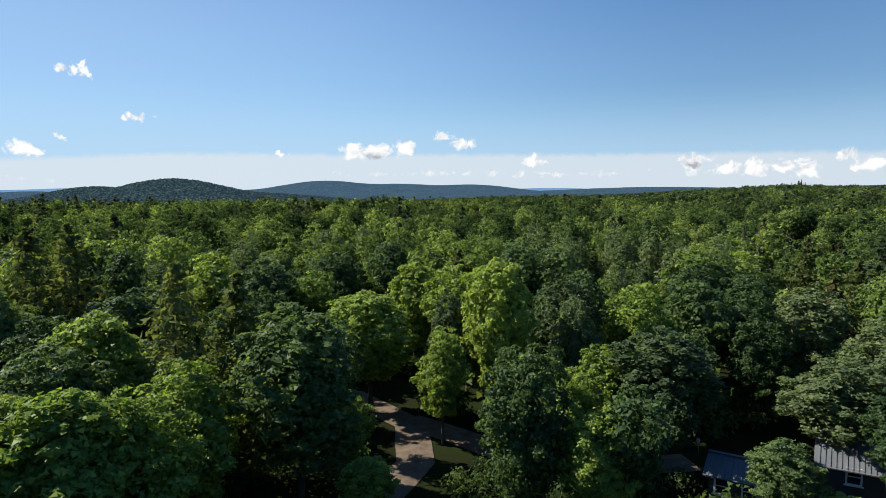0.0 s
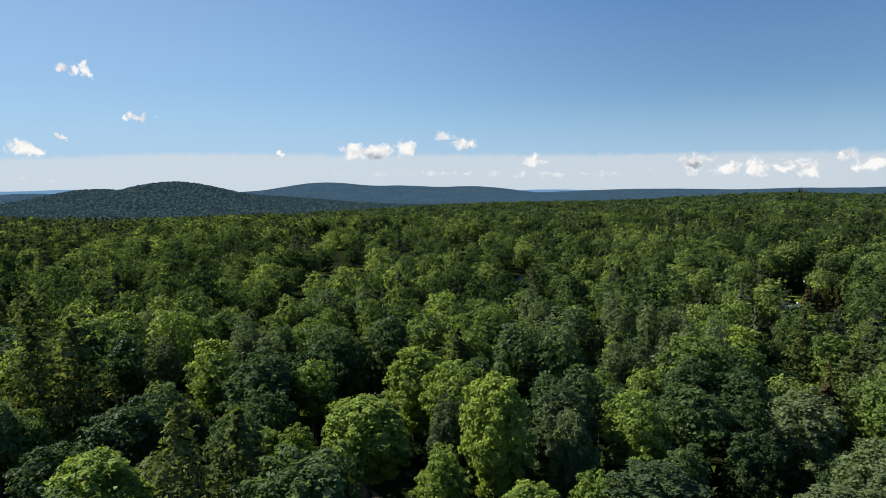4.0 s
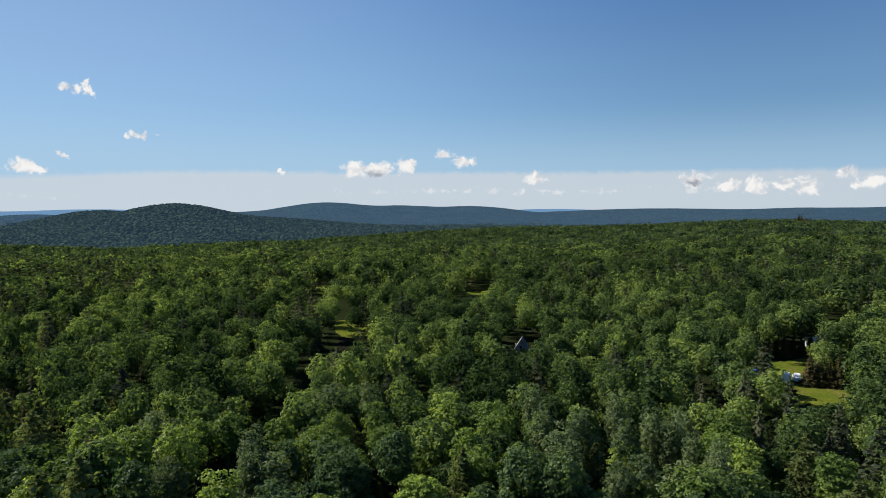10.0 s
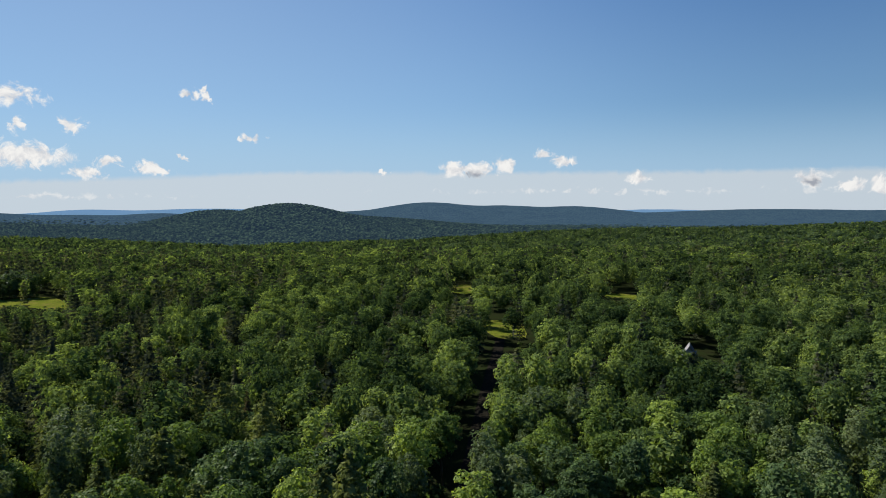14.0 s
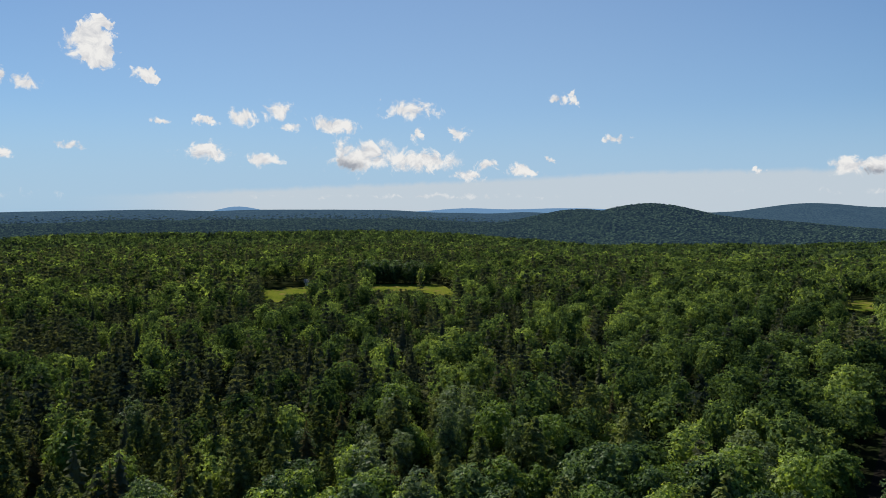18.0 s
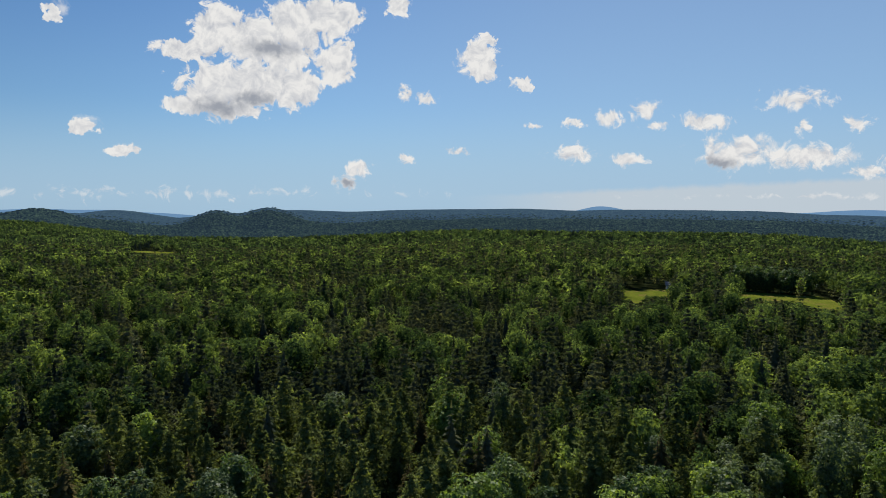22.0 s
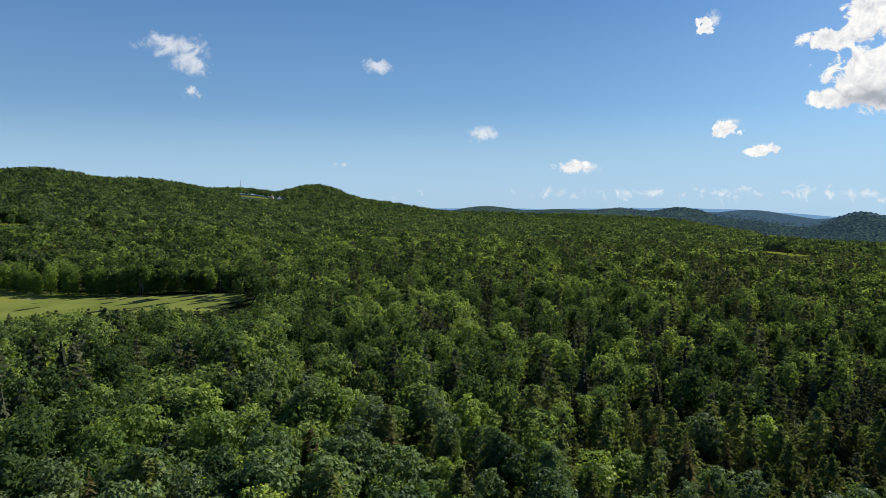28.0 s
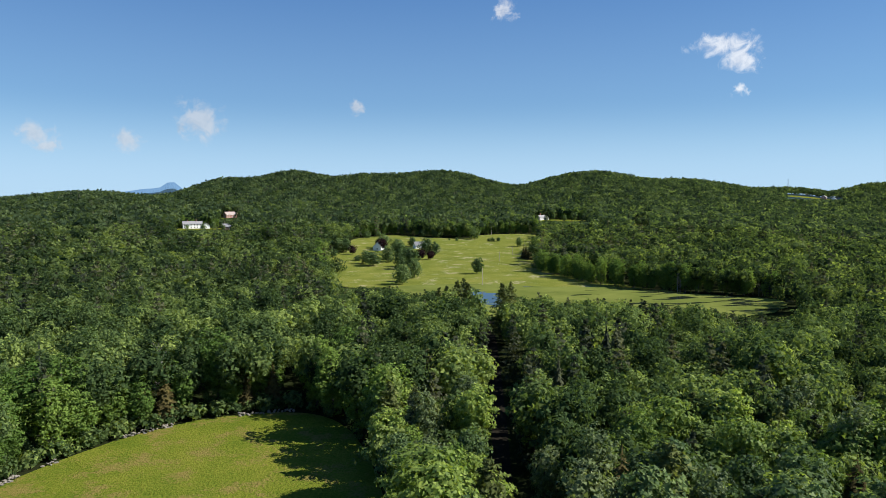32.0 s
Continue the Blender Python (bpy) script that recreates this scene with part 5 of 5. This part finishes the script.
# the ribbed metal roofs beside the driveway
def ribbed_house(place, turn, length, width, eave, ridge, label):
    ob = new("metal_roofed_house")
    ob.matrix_world = pose(place[0], place[1], height(*place), 0, 0, turn)
    tagged(ob, label, "house")
    bm = bmesh.new()
    gable_walls(bm, length, width, eave, ridge)
    part("wall", bm, dark_wall, ob)
    bm = bmesh.new()
    gable_roof(bm, length, width, eave + 0.05, ridge + 0.05, 0.35, 0.08)
    roof = part("roof", bm, metal_roof, ob)
    slope = math.degrees(math.atan2(ridge - eave, width / 2))
    run = math.hypot(ridge - eave, width / 2) + 0.35
    rib = bpy.data.meshes.new("rib")
    bm = bmesh.new()
    bmesh.ops.create_cube(bm, size=1.0, matrix=Matrix.Diagonal((0.05, run, 0.045, 1)))
    bm.to_mesh(rib)
    bm.free()
    rib.materials.append(metal_roof)
    n = int(length / 0.33)
    for s in (-1, 1):
        for k in range(n + 1):
            x = -length / 2 + k * length / n
            y0, z0 = s * (width / 4 + 0.12), (eave + ridge) / 2 + 0.13 - 0.06
            linked("rib", rib, roof, pose(x, y0, z0 + 0.03, -s * slope, 0, 0))
    bm = bmesh.new()
    box(bm, (length + 0.7, 0.3, 0.06), pose(0, 0, ridge + 0.17))
    part("ridge_cap", bm, metal_roof, roof)
    for k in range(2):
        window(ob, -length / 4 + k * length / 2, -width / 2 - 0.03, 1.4, 0.9, 1.1, 0)
    return ob


shed = ribbed_house((15.6, 46.0), -27, 3.4, 3.0, 2.1, 2.9, "dark low house with a ribbed metal roof in shade")
main = ribbed_house((26.6, 49.0), -24, 8.4, 5.4, 1.9, 3.3, "dark house with a grey ribbed metal roof under trees")
bm = bmesh.new()
bmesh.ops.create_cone(bm, cap_ends=True, segments=4, radius1=1.15, radius2=0.05, depth=0.9, matrix=pose(-3.6, 0.4, 3.9, 0, 0, 45))
box(bm, (1.4, 1.4, 0.9), pose(-3.6, 0.4, 3.0))
part("cupola", bm, metal_roof, main, "dark pyramid-roofed cupola")
# dish aerial on the shed
bm = bmesh.new()
limb(bm, (-2.7, 0.0, 2.6), (-2.75, 0.0, 3.6), 0.03, 0.03)
dish = part("aerial_mast", bm, metal_roof, shed)
bm = bmesh.new()
bmesh.ops.create_cone(bm, cap_ends=True, segments=14, radius1=0.16, radius2=0.08, depth=0.08, matrix=pose(-2.75, -0.08, 3.65, 65, 0, 20))
part("dish", bm, pole_wood, dish, "pale dish aerial")

# ---- meadow trees ----


def meadow_tree(name, az, r, scale, which, label, wide=1.0):
    x, y = at(az, r)
    return plant(name, x, y, scale, az * 3.1 + r, which, label, wide)


add_kind("shade_tree", oak_leaf, False, *[(t, broad_crown(320 + k, r, 0.5, t, 44, 26, 0.46)) for k, (t, r) in enumerate(((13, 5.0), (14, 5.4), (12, 4.6)))])
TREE_LABEL["shade_tree"] = "broad leafy shade tree standing in a meadow"
count["shade_tree"] = 0
# shade trees of the meadow: bearing, distance, width, height
GROVE = [(169.4, 393, 11, 13), (168.4, 424, 9.5, 13), (169.3, 408, 9, 11), (168.8, 481, 13, 15), (169.6, 470, 9, 12), (171.9, 486, 14, 13), (172.5, 496, 9, 11), (170.7, 506, 11, 12.5), (169.7, 521, 12, 16), (168.9, 505, 9, 13), (171.0, 586, 12, 13), (169.9, 576, 13, 12), (167.4, 550, 13, 15), (166.7, 549, 9, 11), (168.6, 598, 9, 10), (175.2, 531, 8.5, 8), (173.2, 513, 6, 4.5), (174.1, 562, 13, 14), (174.8, 562, 11, 12.5), (175.9, 575, 12, 14)]
GROVE_2 = [(163.1, 444, 9, 13), (159.7, 601, 6.5, 9), (158.0, 474, 10, 10), (157.0, 462, 11, 14), (156.3, 450, 11, 14), (163.4, 652, 10.5, 12.5), (167.7, 663, 11, 9), (166.5, 658, 11, 9), (164.9, 636, 3.2, 4), (165.5, 640, 2.4, 2.6), (161.4, 637, 5, 4.5), (161.9, 637, 5, 4.5), (162.2, 640, 4, 3.5), (171.5, 672, 7, 6), (172.4, 660, 8, 7)]
for k, (az, r, wide, tall) in enumerate(GROVE + GROVE_2):
    meadow_tree("shade_tree", az, r, tall / 13.0, k, "", wide / 10.0 / (tall / 13.0))
for k, (az, r, size) in enumerate(((158.3, 912, 0.7), (157.5, 908, 0.6), (156.0, 906, 0.8), (155.2, 915, 1.0), (154.4, 906, 0.9), (153.6, 908, 1.1), (150.1, 838, 0.8), (149.6, 840, 0.9), (157.0, 940, 1.2), (186.6, 768, 0.5), (185.4, 770, 0.55), (184.6, 774, 0.8), (183.9, 768, 0.5))):
    meadow_tree("shade_tree", az, r, size, k, "")
for az, r, size in ((159.1, 522, 0.75), (159.3, 526, 0.7), (158.8, 519, 0.8)):
    meadow_tree("spruce_tree", az, r, size, int(r), "dark spruce in a clump at the edge of a meadow", 1.3)
KINDS["purple_maple_tree"] = [(mesh_tris("crown", *broad_crown(300, 4.4, 1.2, 11, 44, 26, 0.4), purple_leaf), KINDS["oak_tree"][0][1])]
TREE_LABEL["purple_maple_tree"] = "dark purple-leaved maple in a meadow"
count["purple_maple_tree"] = 0
for az, r, s in ((167.9, 522, 0.82), (167.1, 520, 0.72), (173.6, 548, 0.76), (175.7, 556, 0.7), (171.2, 575, 1.0)):
    meadow_tree("purple_maple_tree", az, r, s, 0, "", 1.15)
# tall pines at the head of the pond
for az, r, s in ((164.7, 208, 1.06), (163.8, 203, 1.12), (165.6, 218, 1.0), (160.9, 212, 1.08), (160.2, 220, 1.0), (166.3, 224, 0.95), (164.2, 226, 1.05)):
    meadow_tree("pine_tree", az, r, s * 1.18, int(r), "tall white pine beside the road to the pond")
# the line of trees on the hayfield's far side
for k in range(13):
    az = 50.2 - k * 0.42
    meadow_tree("shade_tree", az, 366 + (k % 3) * 4, 1.0, k, "shade tree in a line along a hayfield")
# clipped dark hedge trees by the lawn
for k in range(9):
    plant("spruce_tree", 69.5 + k * 2.0, 165.5 - k * 0.35, 0.56, k, k, "dark clipped evergreen in a tall hedge", 1.25)
for k in range(8):
    plant("spruce_tree", 67 + k * 2.6, 192 + k * 0.8, 0.5, k, k, "dark evergreen in a row beside a lawn", 1.2)


# bare and dead trees
def bare_tree(place, tall, mat, seed, label, spread=0.5, name="dead_tree"):
    rng = random.Random(seed)
    ob = new(name)
    ob.matrix_world = pose(place[0], place[1], height(*place) - 0.1)
    tagged(ob, label, "tree")
    bm = bmesh.new()
    limb(bm, (0, 0, -0.5), (0.2, 0.1, tall * 0.55), 0.16, 0.1)
    limb(bm, (0.2, 0.1, tall * 0.55), (0.1, 0.3, tall), 0.1, 0.02)
    part("trunk", bm, mat, ob)
    bm = bmesh.new()
    for k in range(34):
        z = tall * rng.uniform(0.25, 0.95)
        a = rng.uniform(0, 6.283)
        L = tall * 0.32 * (1.15 - z / tall) + 0.7
        p = (0.15 * z / tall, 0.2 * z / tall, z)
        e = (p[0] + math.cos(a) * L * spread, p[1] + math.sin(a) * L * spread, z + L * 0.75)
        limb(bm, p, e, 0.05, 0.015, 4)
        for q in range(3):
            f = rng.uniform(0.4, 0.9)
            s = [p[i] + (e[i] - p[i]) * f for i in range(3)]
            limb(bm, s, (s[0] + rng.uniform(-0.6, 0.6), s[1] + rng.uniform(-0.6, 0.6), s[2] + rng.uniform(0.2, 0.9)), 0.022, 0.006, 3)
    part("bare_crown", bm, mat, ob)
    return ob


for k, (az, r, tall) in enumerate(((150.3, 108, 11.5), (149.4, 110, 12), (149.0, 107, 11))):
    bare_tree(at(az, r), tall, dark_twigs, 400 + k, "bare dead tree with dense dark twigs in the woods")
bare_tree(at(188.7, 146), 15, dead_wood, 410, "pale dead tree at the edge of a field", 0.7)
rng = random.Random(77)
for k in range(12):
    az = rng.uniform(139.5, 153.0)
    r = 382 + max(0, az - 149) * 4.5 + rng.uniform(0, 5)
    bare_tree(at(az, r), rng.uniform(5.0, 10.5), dead_wood, 420 + k, "pale dead snag at the edge of a pond", rng.uniform(0.25, 0.5))

# ---- stone wall along the field ----
stone_mesh = []
for k in range(6):
    rng = np.random.RandomState(500 + k)
    v = BALL1[0] * rng.uniform(0.75, 1.2, (len(BALL1[0]), 1)) * (0.34, 0.27, 0.17)
    stone_mesh.append(mesh_from("stone", v, BALL1[1], stone))
wall = tagged(new("stone_wall"), "tumbled dry stone wall along a mown field", "wall")
WALL_LINE = [(-24, -142.5), (-7, -142), (5.5, -135), (17, -122.5), (27, -105)]
rng = random.Random(510)
pts = [Vector(p) for p in WALL_LINE]
for a, b in zip(pts, pts[1:]):
    n = int((b - a).length / 0.55)
    for k in range(n):
        if rng.random() < 0.2 or math.sin(k * 0.19 + a.x * 0.3) + math.sin(k * 0.083 + a.y) < -0.25:
            continue
        for level in range(3 if rng.random() < 0.55 else 2):
            p = a.lerp(b, (k + rng.uniform(-0.3, 0.3)) / n)
            px_, py_ = p.x + rng.uniform(-0.45, 0.45) * (1.2 - level * 0.35), p.y + rng.uniform(-0.45, 0.45) * (1.2 - level * 0.35)
            s = rng.uniform(0.75, 1.35)
            linked("stone", rng.choice(stone_mesh), wall, pose(px_, py_, height(px_, py_) + 0.10 + level * 0.24, rng.uniform(-20, 20), rng.uniform(-20, 20), rng.uniform(0, 360)) @ Matrix.Scale(s, 4))
# tall leafy trees down to the ground behind the wall
add_kind("edge_tree", edge_leaf, False, *[(t, broad_crown(340 + k, r * 1.1, 0.3, t, 80, 46, 0.22)) for k, (t, r) in enumerate(((14.5, 3.1), (15.5, 3.4), (13, 3.0)))])
TREE_LABEL["edge_tree"] = "tall leafy hardwood at the edge of a mown field"
count["edge_tree"] = 0
for back, gap, tall in ((4.2, 4.4, 0.88), (8.2, 4.8, 1.05)):
    for a, b in zip(pts, pts[1:]):
        n = max(2, int((b - a).length / gap))
        out = Vector((b.y - a.y, a.x - b.x)).normalized()
        for k in range(n):
            p = a.lerp(b, (k + rng.uniform(0.1, 0.7)) / n) + out * (back + rng.uniform(-1.0, 1.2))
            plant("edge_tree" if rng.random() < 0.75 else "spruce_tree", p.x, p.y, tall * rng.uniform(0.72, 1.12), rng.uniform(0, 6.28), rng.randrange(3), "", rng.uniform(0.95, 1.25))
# the dark wall of trees along the pond and round the meadow
EDGES = [[(139.6, 378), (144.5, 384), (150.0, 388), (153.0, 402)], [(153.4, 404), (156.0, 440), (158.0, 462)], [(158.2, 702), (162.4, 702), (164.6, 668), (167.0, 670), (170.6, 694), (173.8, 668)], [(176.1, 400), (176.4, 470), (176.2, 540)], [(178.2, 584), (182.0, 588)], [(154.0, 938), (156.6, 952)], [(184.3, 822), (187.5, 822)]]
FIELD_EDGE = [(-56, -152), (-42, -151), (-27, -148), (-37.5, -130), (-41, -102), (-36, -64)]
for line in EDGES + [FIELD_EDGE]:
    q = [Vector(v) if line is FIELD_EDGE else Vector(at(*v)) for v in line]
    for a, b in zip(q, q[1:]):
        n = max(2, int((b - a).length / 5.2))
        for k in range(n):
            p = a.lerp(b, (k + rng.uniform(0.1, 0.8)) / n)
            plant("edge_tree", p.x + rng.uniform(-1.5, 1.5), p.y + rng.uniform(-1.5, 1.5), rng.uniform(0.85, 1.2), rng.uniform(0, 6.28), rng.randrange(3), "tall dark hardwood in the wall of trees round open ground", rng.uniform(0.95, 1.3))
# a clump of tall spruces on the northern rise
for k in range(12):
    az = -21.0 - k * 0.17
    x, y = -1035 * math.sin(radians(az)) + rng.uniform(-6, 6), 1035 * math.cos(radians(az)) + rng.uniform(-8, 8)
    plant("spruce_tree", x, y, 1.15 + 0.4 * math.sin(k / 11 * 3.14) + rng.uniform(-0.1, 0.1), k, k, "tall spruce in a clump on a wooded rise", 1.3)
# brush along the wall and the edge of the woods
rng = np.random.RandomState(520)
low_brush = [broad_crown(530 + k, 1.5, 0.1, 2.6, 9, 9, 0.34) for k in range(4)]
bx, by = [], []
for (ax, ay), (cx, cy) in zip(WALL_LINE, WALL_LINE[1:]):
    n = int(math.hypot(cx - ax, cy - ay) / 0.9)
    for k in range(n):
        bx.append(ax + (cx - ax) * k / n + rng.uniform(-0.8, 1.4))
        by.append(ay + (cy - ay) * k / n - rng.uniform(1.2, 5.0))
bx, by = np.array(bx), np.array(by)
z = land(bx, by)
v, f, t = tile(low_brush, bx, by, z, rng.uniform(0.5, 1.5, len(bx)), rng.uniform(0, 6.28, len(bx)), rng.rand(len(bx)) * 0.8, rng.randint(0, 4, len(bx)))
tagged(new("undergrowth", mesh_tris("undergrowth", v, f, leaf_mid, t)), "leafy undergrowth along a stone wall", "bushes", kind="stuff")
bx, by, rng = scatter(541, 66, 150, 4.2)
q = rng.rand(len(bx)) < 0.75
bx, by = bx[q], by[q]
v, f, t = tile(low_brush, bx, by, land(bx, by), rng.uniform(0.5, 1.6, len(bx)), rng.uniform(0, 6.28, len(bx)), rng.rand(len(bx)) * 0.6, rng.randint(0, 4, len(bx)))
tagged(new("undergrowth", mesh_tris("undergrowth", v, f, leaf_mid, t)), "low leafy undergrowth on the forest floor", "bushes", kind="stuff")


fine_brush = [broad_crown(550 + k, 1.5, 0.1, 2.4, 12, 20, 0.15) for k in range(4)]
bx, by, rng = scatter(542, 8, 66, 2.8)
v, f, t = tile(fine_brush, bx, by, land(bx, by), rng.uniform(0.4, 1.3, len(bx)), rng.uniform(0, 6.28, len(bx)), rng.rand(len(bx)) * 0.6, rng.randint(0, 4, len(bx)))
tagged(new("undergrowth", mesh_tris("undergrowth", v, f, leaf_mid, t)), "leafy bushes in the shade beside a driveway", "bushes", kind="stuff")


# ---- poles ----
def power_pole(place, tall, label="weathered wooden power pole with a crossarm"):
    ob = new("power_pole")
    ob.matrix_world = pose(place[0], place[1], height(*place), 0, 0, 70)
    tagged(ob, label, "pole", "power poles")
    bm = bmesh.new()
    limb(bm, (0, 0, -0.8), (0, 0, tall), 0.17, 0.12, 8)
    part("post", bm, pole_wood, ob)
    bm = bmesh.new()
    box(bm, (2.2, 0.12, 0.14), pose(0, 0.12, tall - 0.6))
    arm = part("crossarm", bm, pole_wood, ob)
    for x in (-0.95, 0.0, 0.95):
        bm = bmesh.new()
        bmesh.ops.create_cone(bm, cap_ends=True, segments=8, radius1=0.07, radius2=0.05, depth=0.2, matrix=pose(x, 0.12, tall - 0.42))
        part("insulator", bm, pole_wood, arm)


for az, r, tall in ((162.7, 388, 10.2), (161.3, 508, 7.5), (160.2, 544, 7.0), (159.2, 599, 7.0), (162.0, 690, 8.0)):
    power_pole(at(az, r), tall)
power_pole((-47.5, 208), 8.0)
power_pole((104, 214), 9.0)


def radio_mast(place, tall):
    ob = new("radio_mast")
    ob.matrix_world = pose(place[0], place[1], height(*place))
    tagged(ob, "slender grey radio mast on a wooded hill", "mast")
    bm = bmesh.new()
    for k in range(3):
        a = k * 2.094
        limb(bm, (math.cos(a) * 1.2, math.sin(a) * 1.2, -1), (math.cos(a) * 0.4, math.sin(a) * 0.4, tall), 0.18, 0.15, 5)
    part("mast_frame", bm, pole_wood, ob)
    bm = bmesh.new()
    for k in range(12):
        z, w = tall * k / 12, 1.2 - 0.8 * k / 12
        for i in range(3):
            a, b = i * 2.094, (i + 1) * 2.094
            limb(bm, (math.cos(a) * w, math.sin(a) * w, z), (math.cos(b) * w, math.sin(b) * w, z + tall / 12), 0.08, 0.08, 4)
    part("lattice", bm, pole_wood, ob)


radio_mast(at(139.4, 1760), 34.0)

# ---- vehicles on the lawn ----
def vehicle(name, place, turn, size, paint, label, cab=0.55):
    L, W, H = size
    ob = new(name)
    ob.matrix_world = pose(place[0], place[1], height(*place) + 0.1, 0, 0, turn)
    tagged(ob, label, "vehicle")
    bm = bmesh.new()
    v = box(bm, (L, W, H * 0.55), pose(0, 0, 0.35 + H * 0.275))
    bmesh.ops.bevel(bm, geom=bm.edges[:], offset=0.12, segments=2, affect="EDGES")
    part("body", bm, paint, ob)
    bm = bmesh.new()
    box(bm, (L * cab, W * 0.9, H * 0.5), pose(-L * 0.05, 0, 0.35 + H * 0.72))
    bmesh.ops.bevel(bm, geom=bm.edges[:], offset=0.2, segments=2, affect="EDGES")
    c = part("cab", bm, paint, ob)
    for s in (-1, 1):
        bm = bmesh.new()
        box(bm, (L * cab * 0.8, 0.04, H * 0.28), pose(-L * 0.05, s * W * 0.455, 0.35 + H * 0.76))
        part("side_window", bm, pane_glass, c)
    for sx in (-1, 1):
        for sy in (-1, 1):
            bm = bmesh.new()
            bmesh.ops.create_cone(bm, cap_ends=True, segments=14, radius1=0.36, radius2=0.36, depth=0.24, matrix=pose(sx * L * 0.32, sy * W * 0.46, 0.36, 90, 0, 0))
            part("wheel", bm, rubber, ob)
    return ob


vehicle("van", (65.4, 168.2), 66, (4.6, 1.8, 1.9), car_white, "white van parked on a lawn", 0.75)
vehicle("car", (68.2, 169.2), 71, (4.2, 1.8, 1.5), car_white, "white car parked on a lawn beside a van")
vehicle("car", (59.5, 172.0), 20, (4.2, 1.8, 1.6), car_blue, "blue car parked in the shade of trees")
house("white_shed", (89.0, 208.0), 15, [(0, 0, 5.0, 3.2, 2.1, 3.0, 0)], white_paint, pale_wall, "small white shed beside a lawn", door=False)
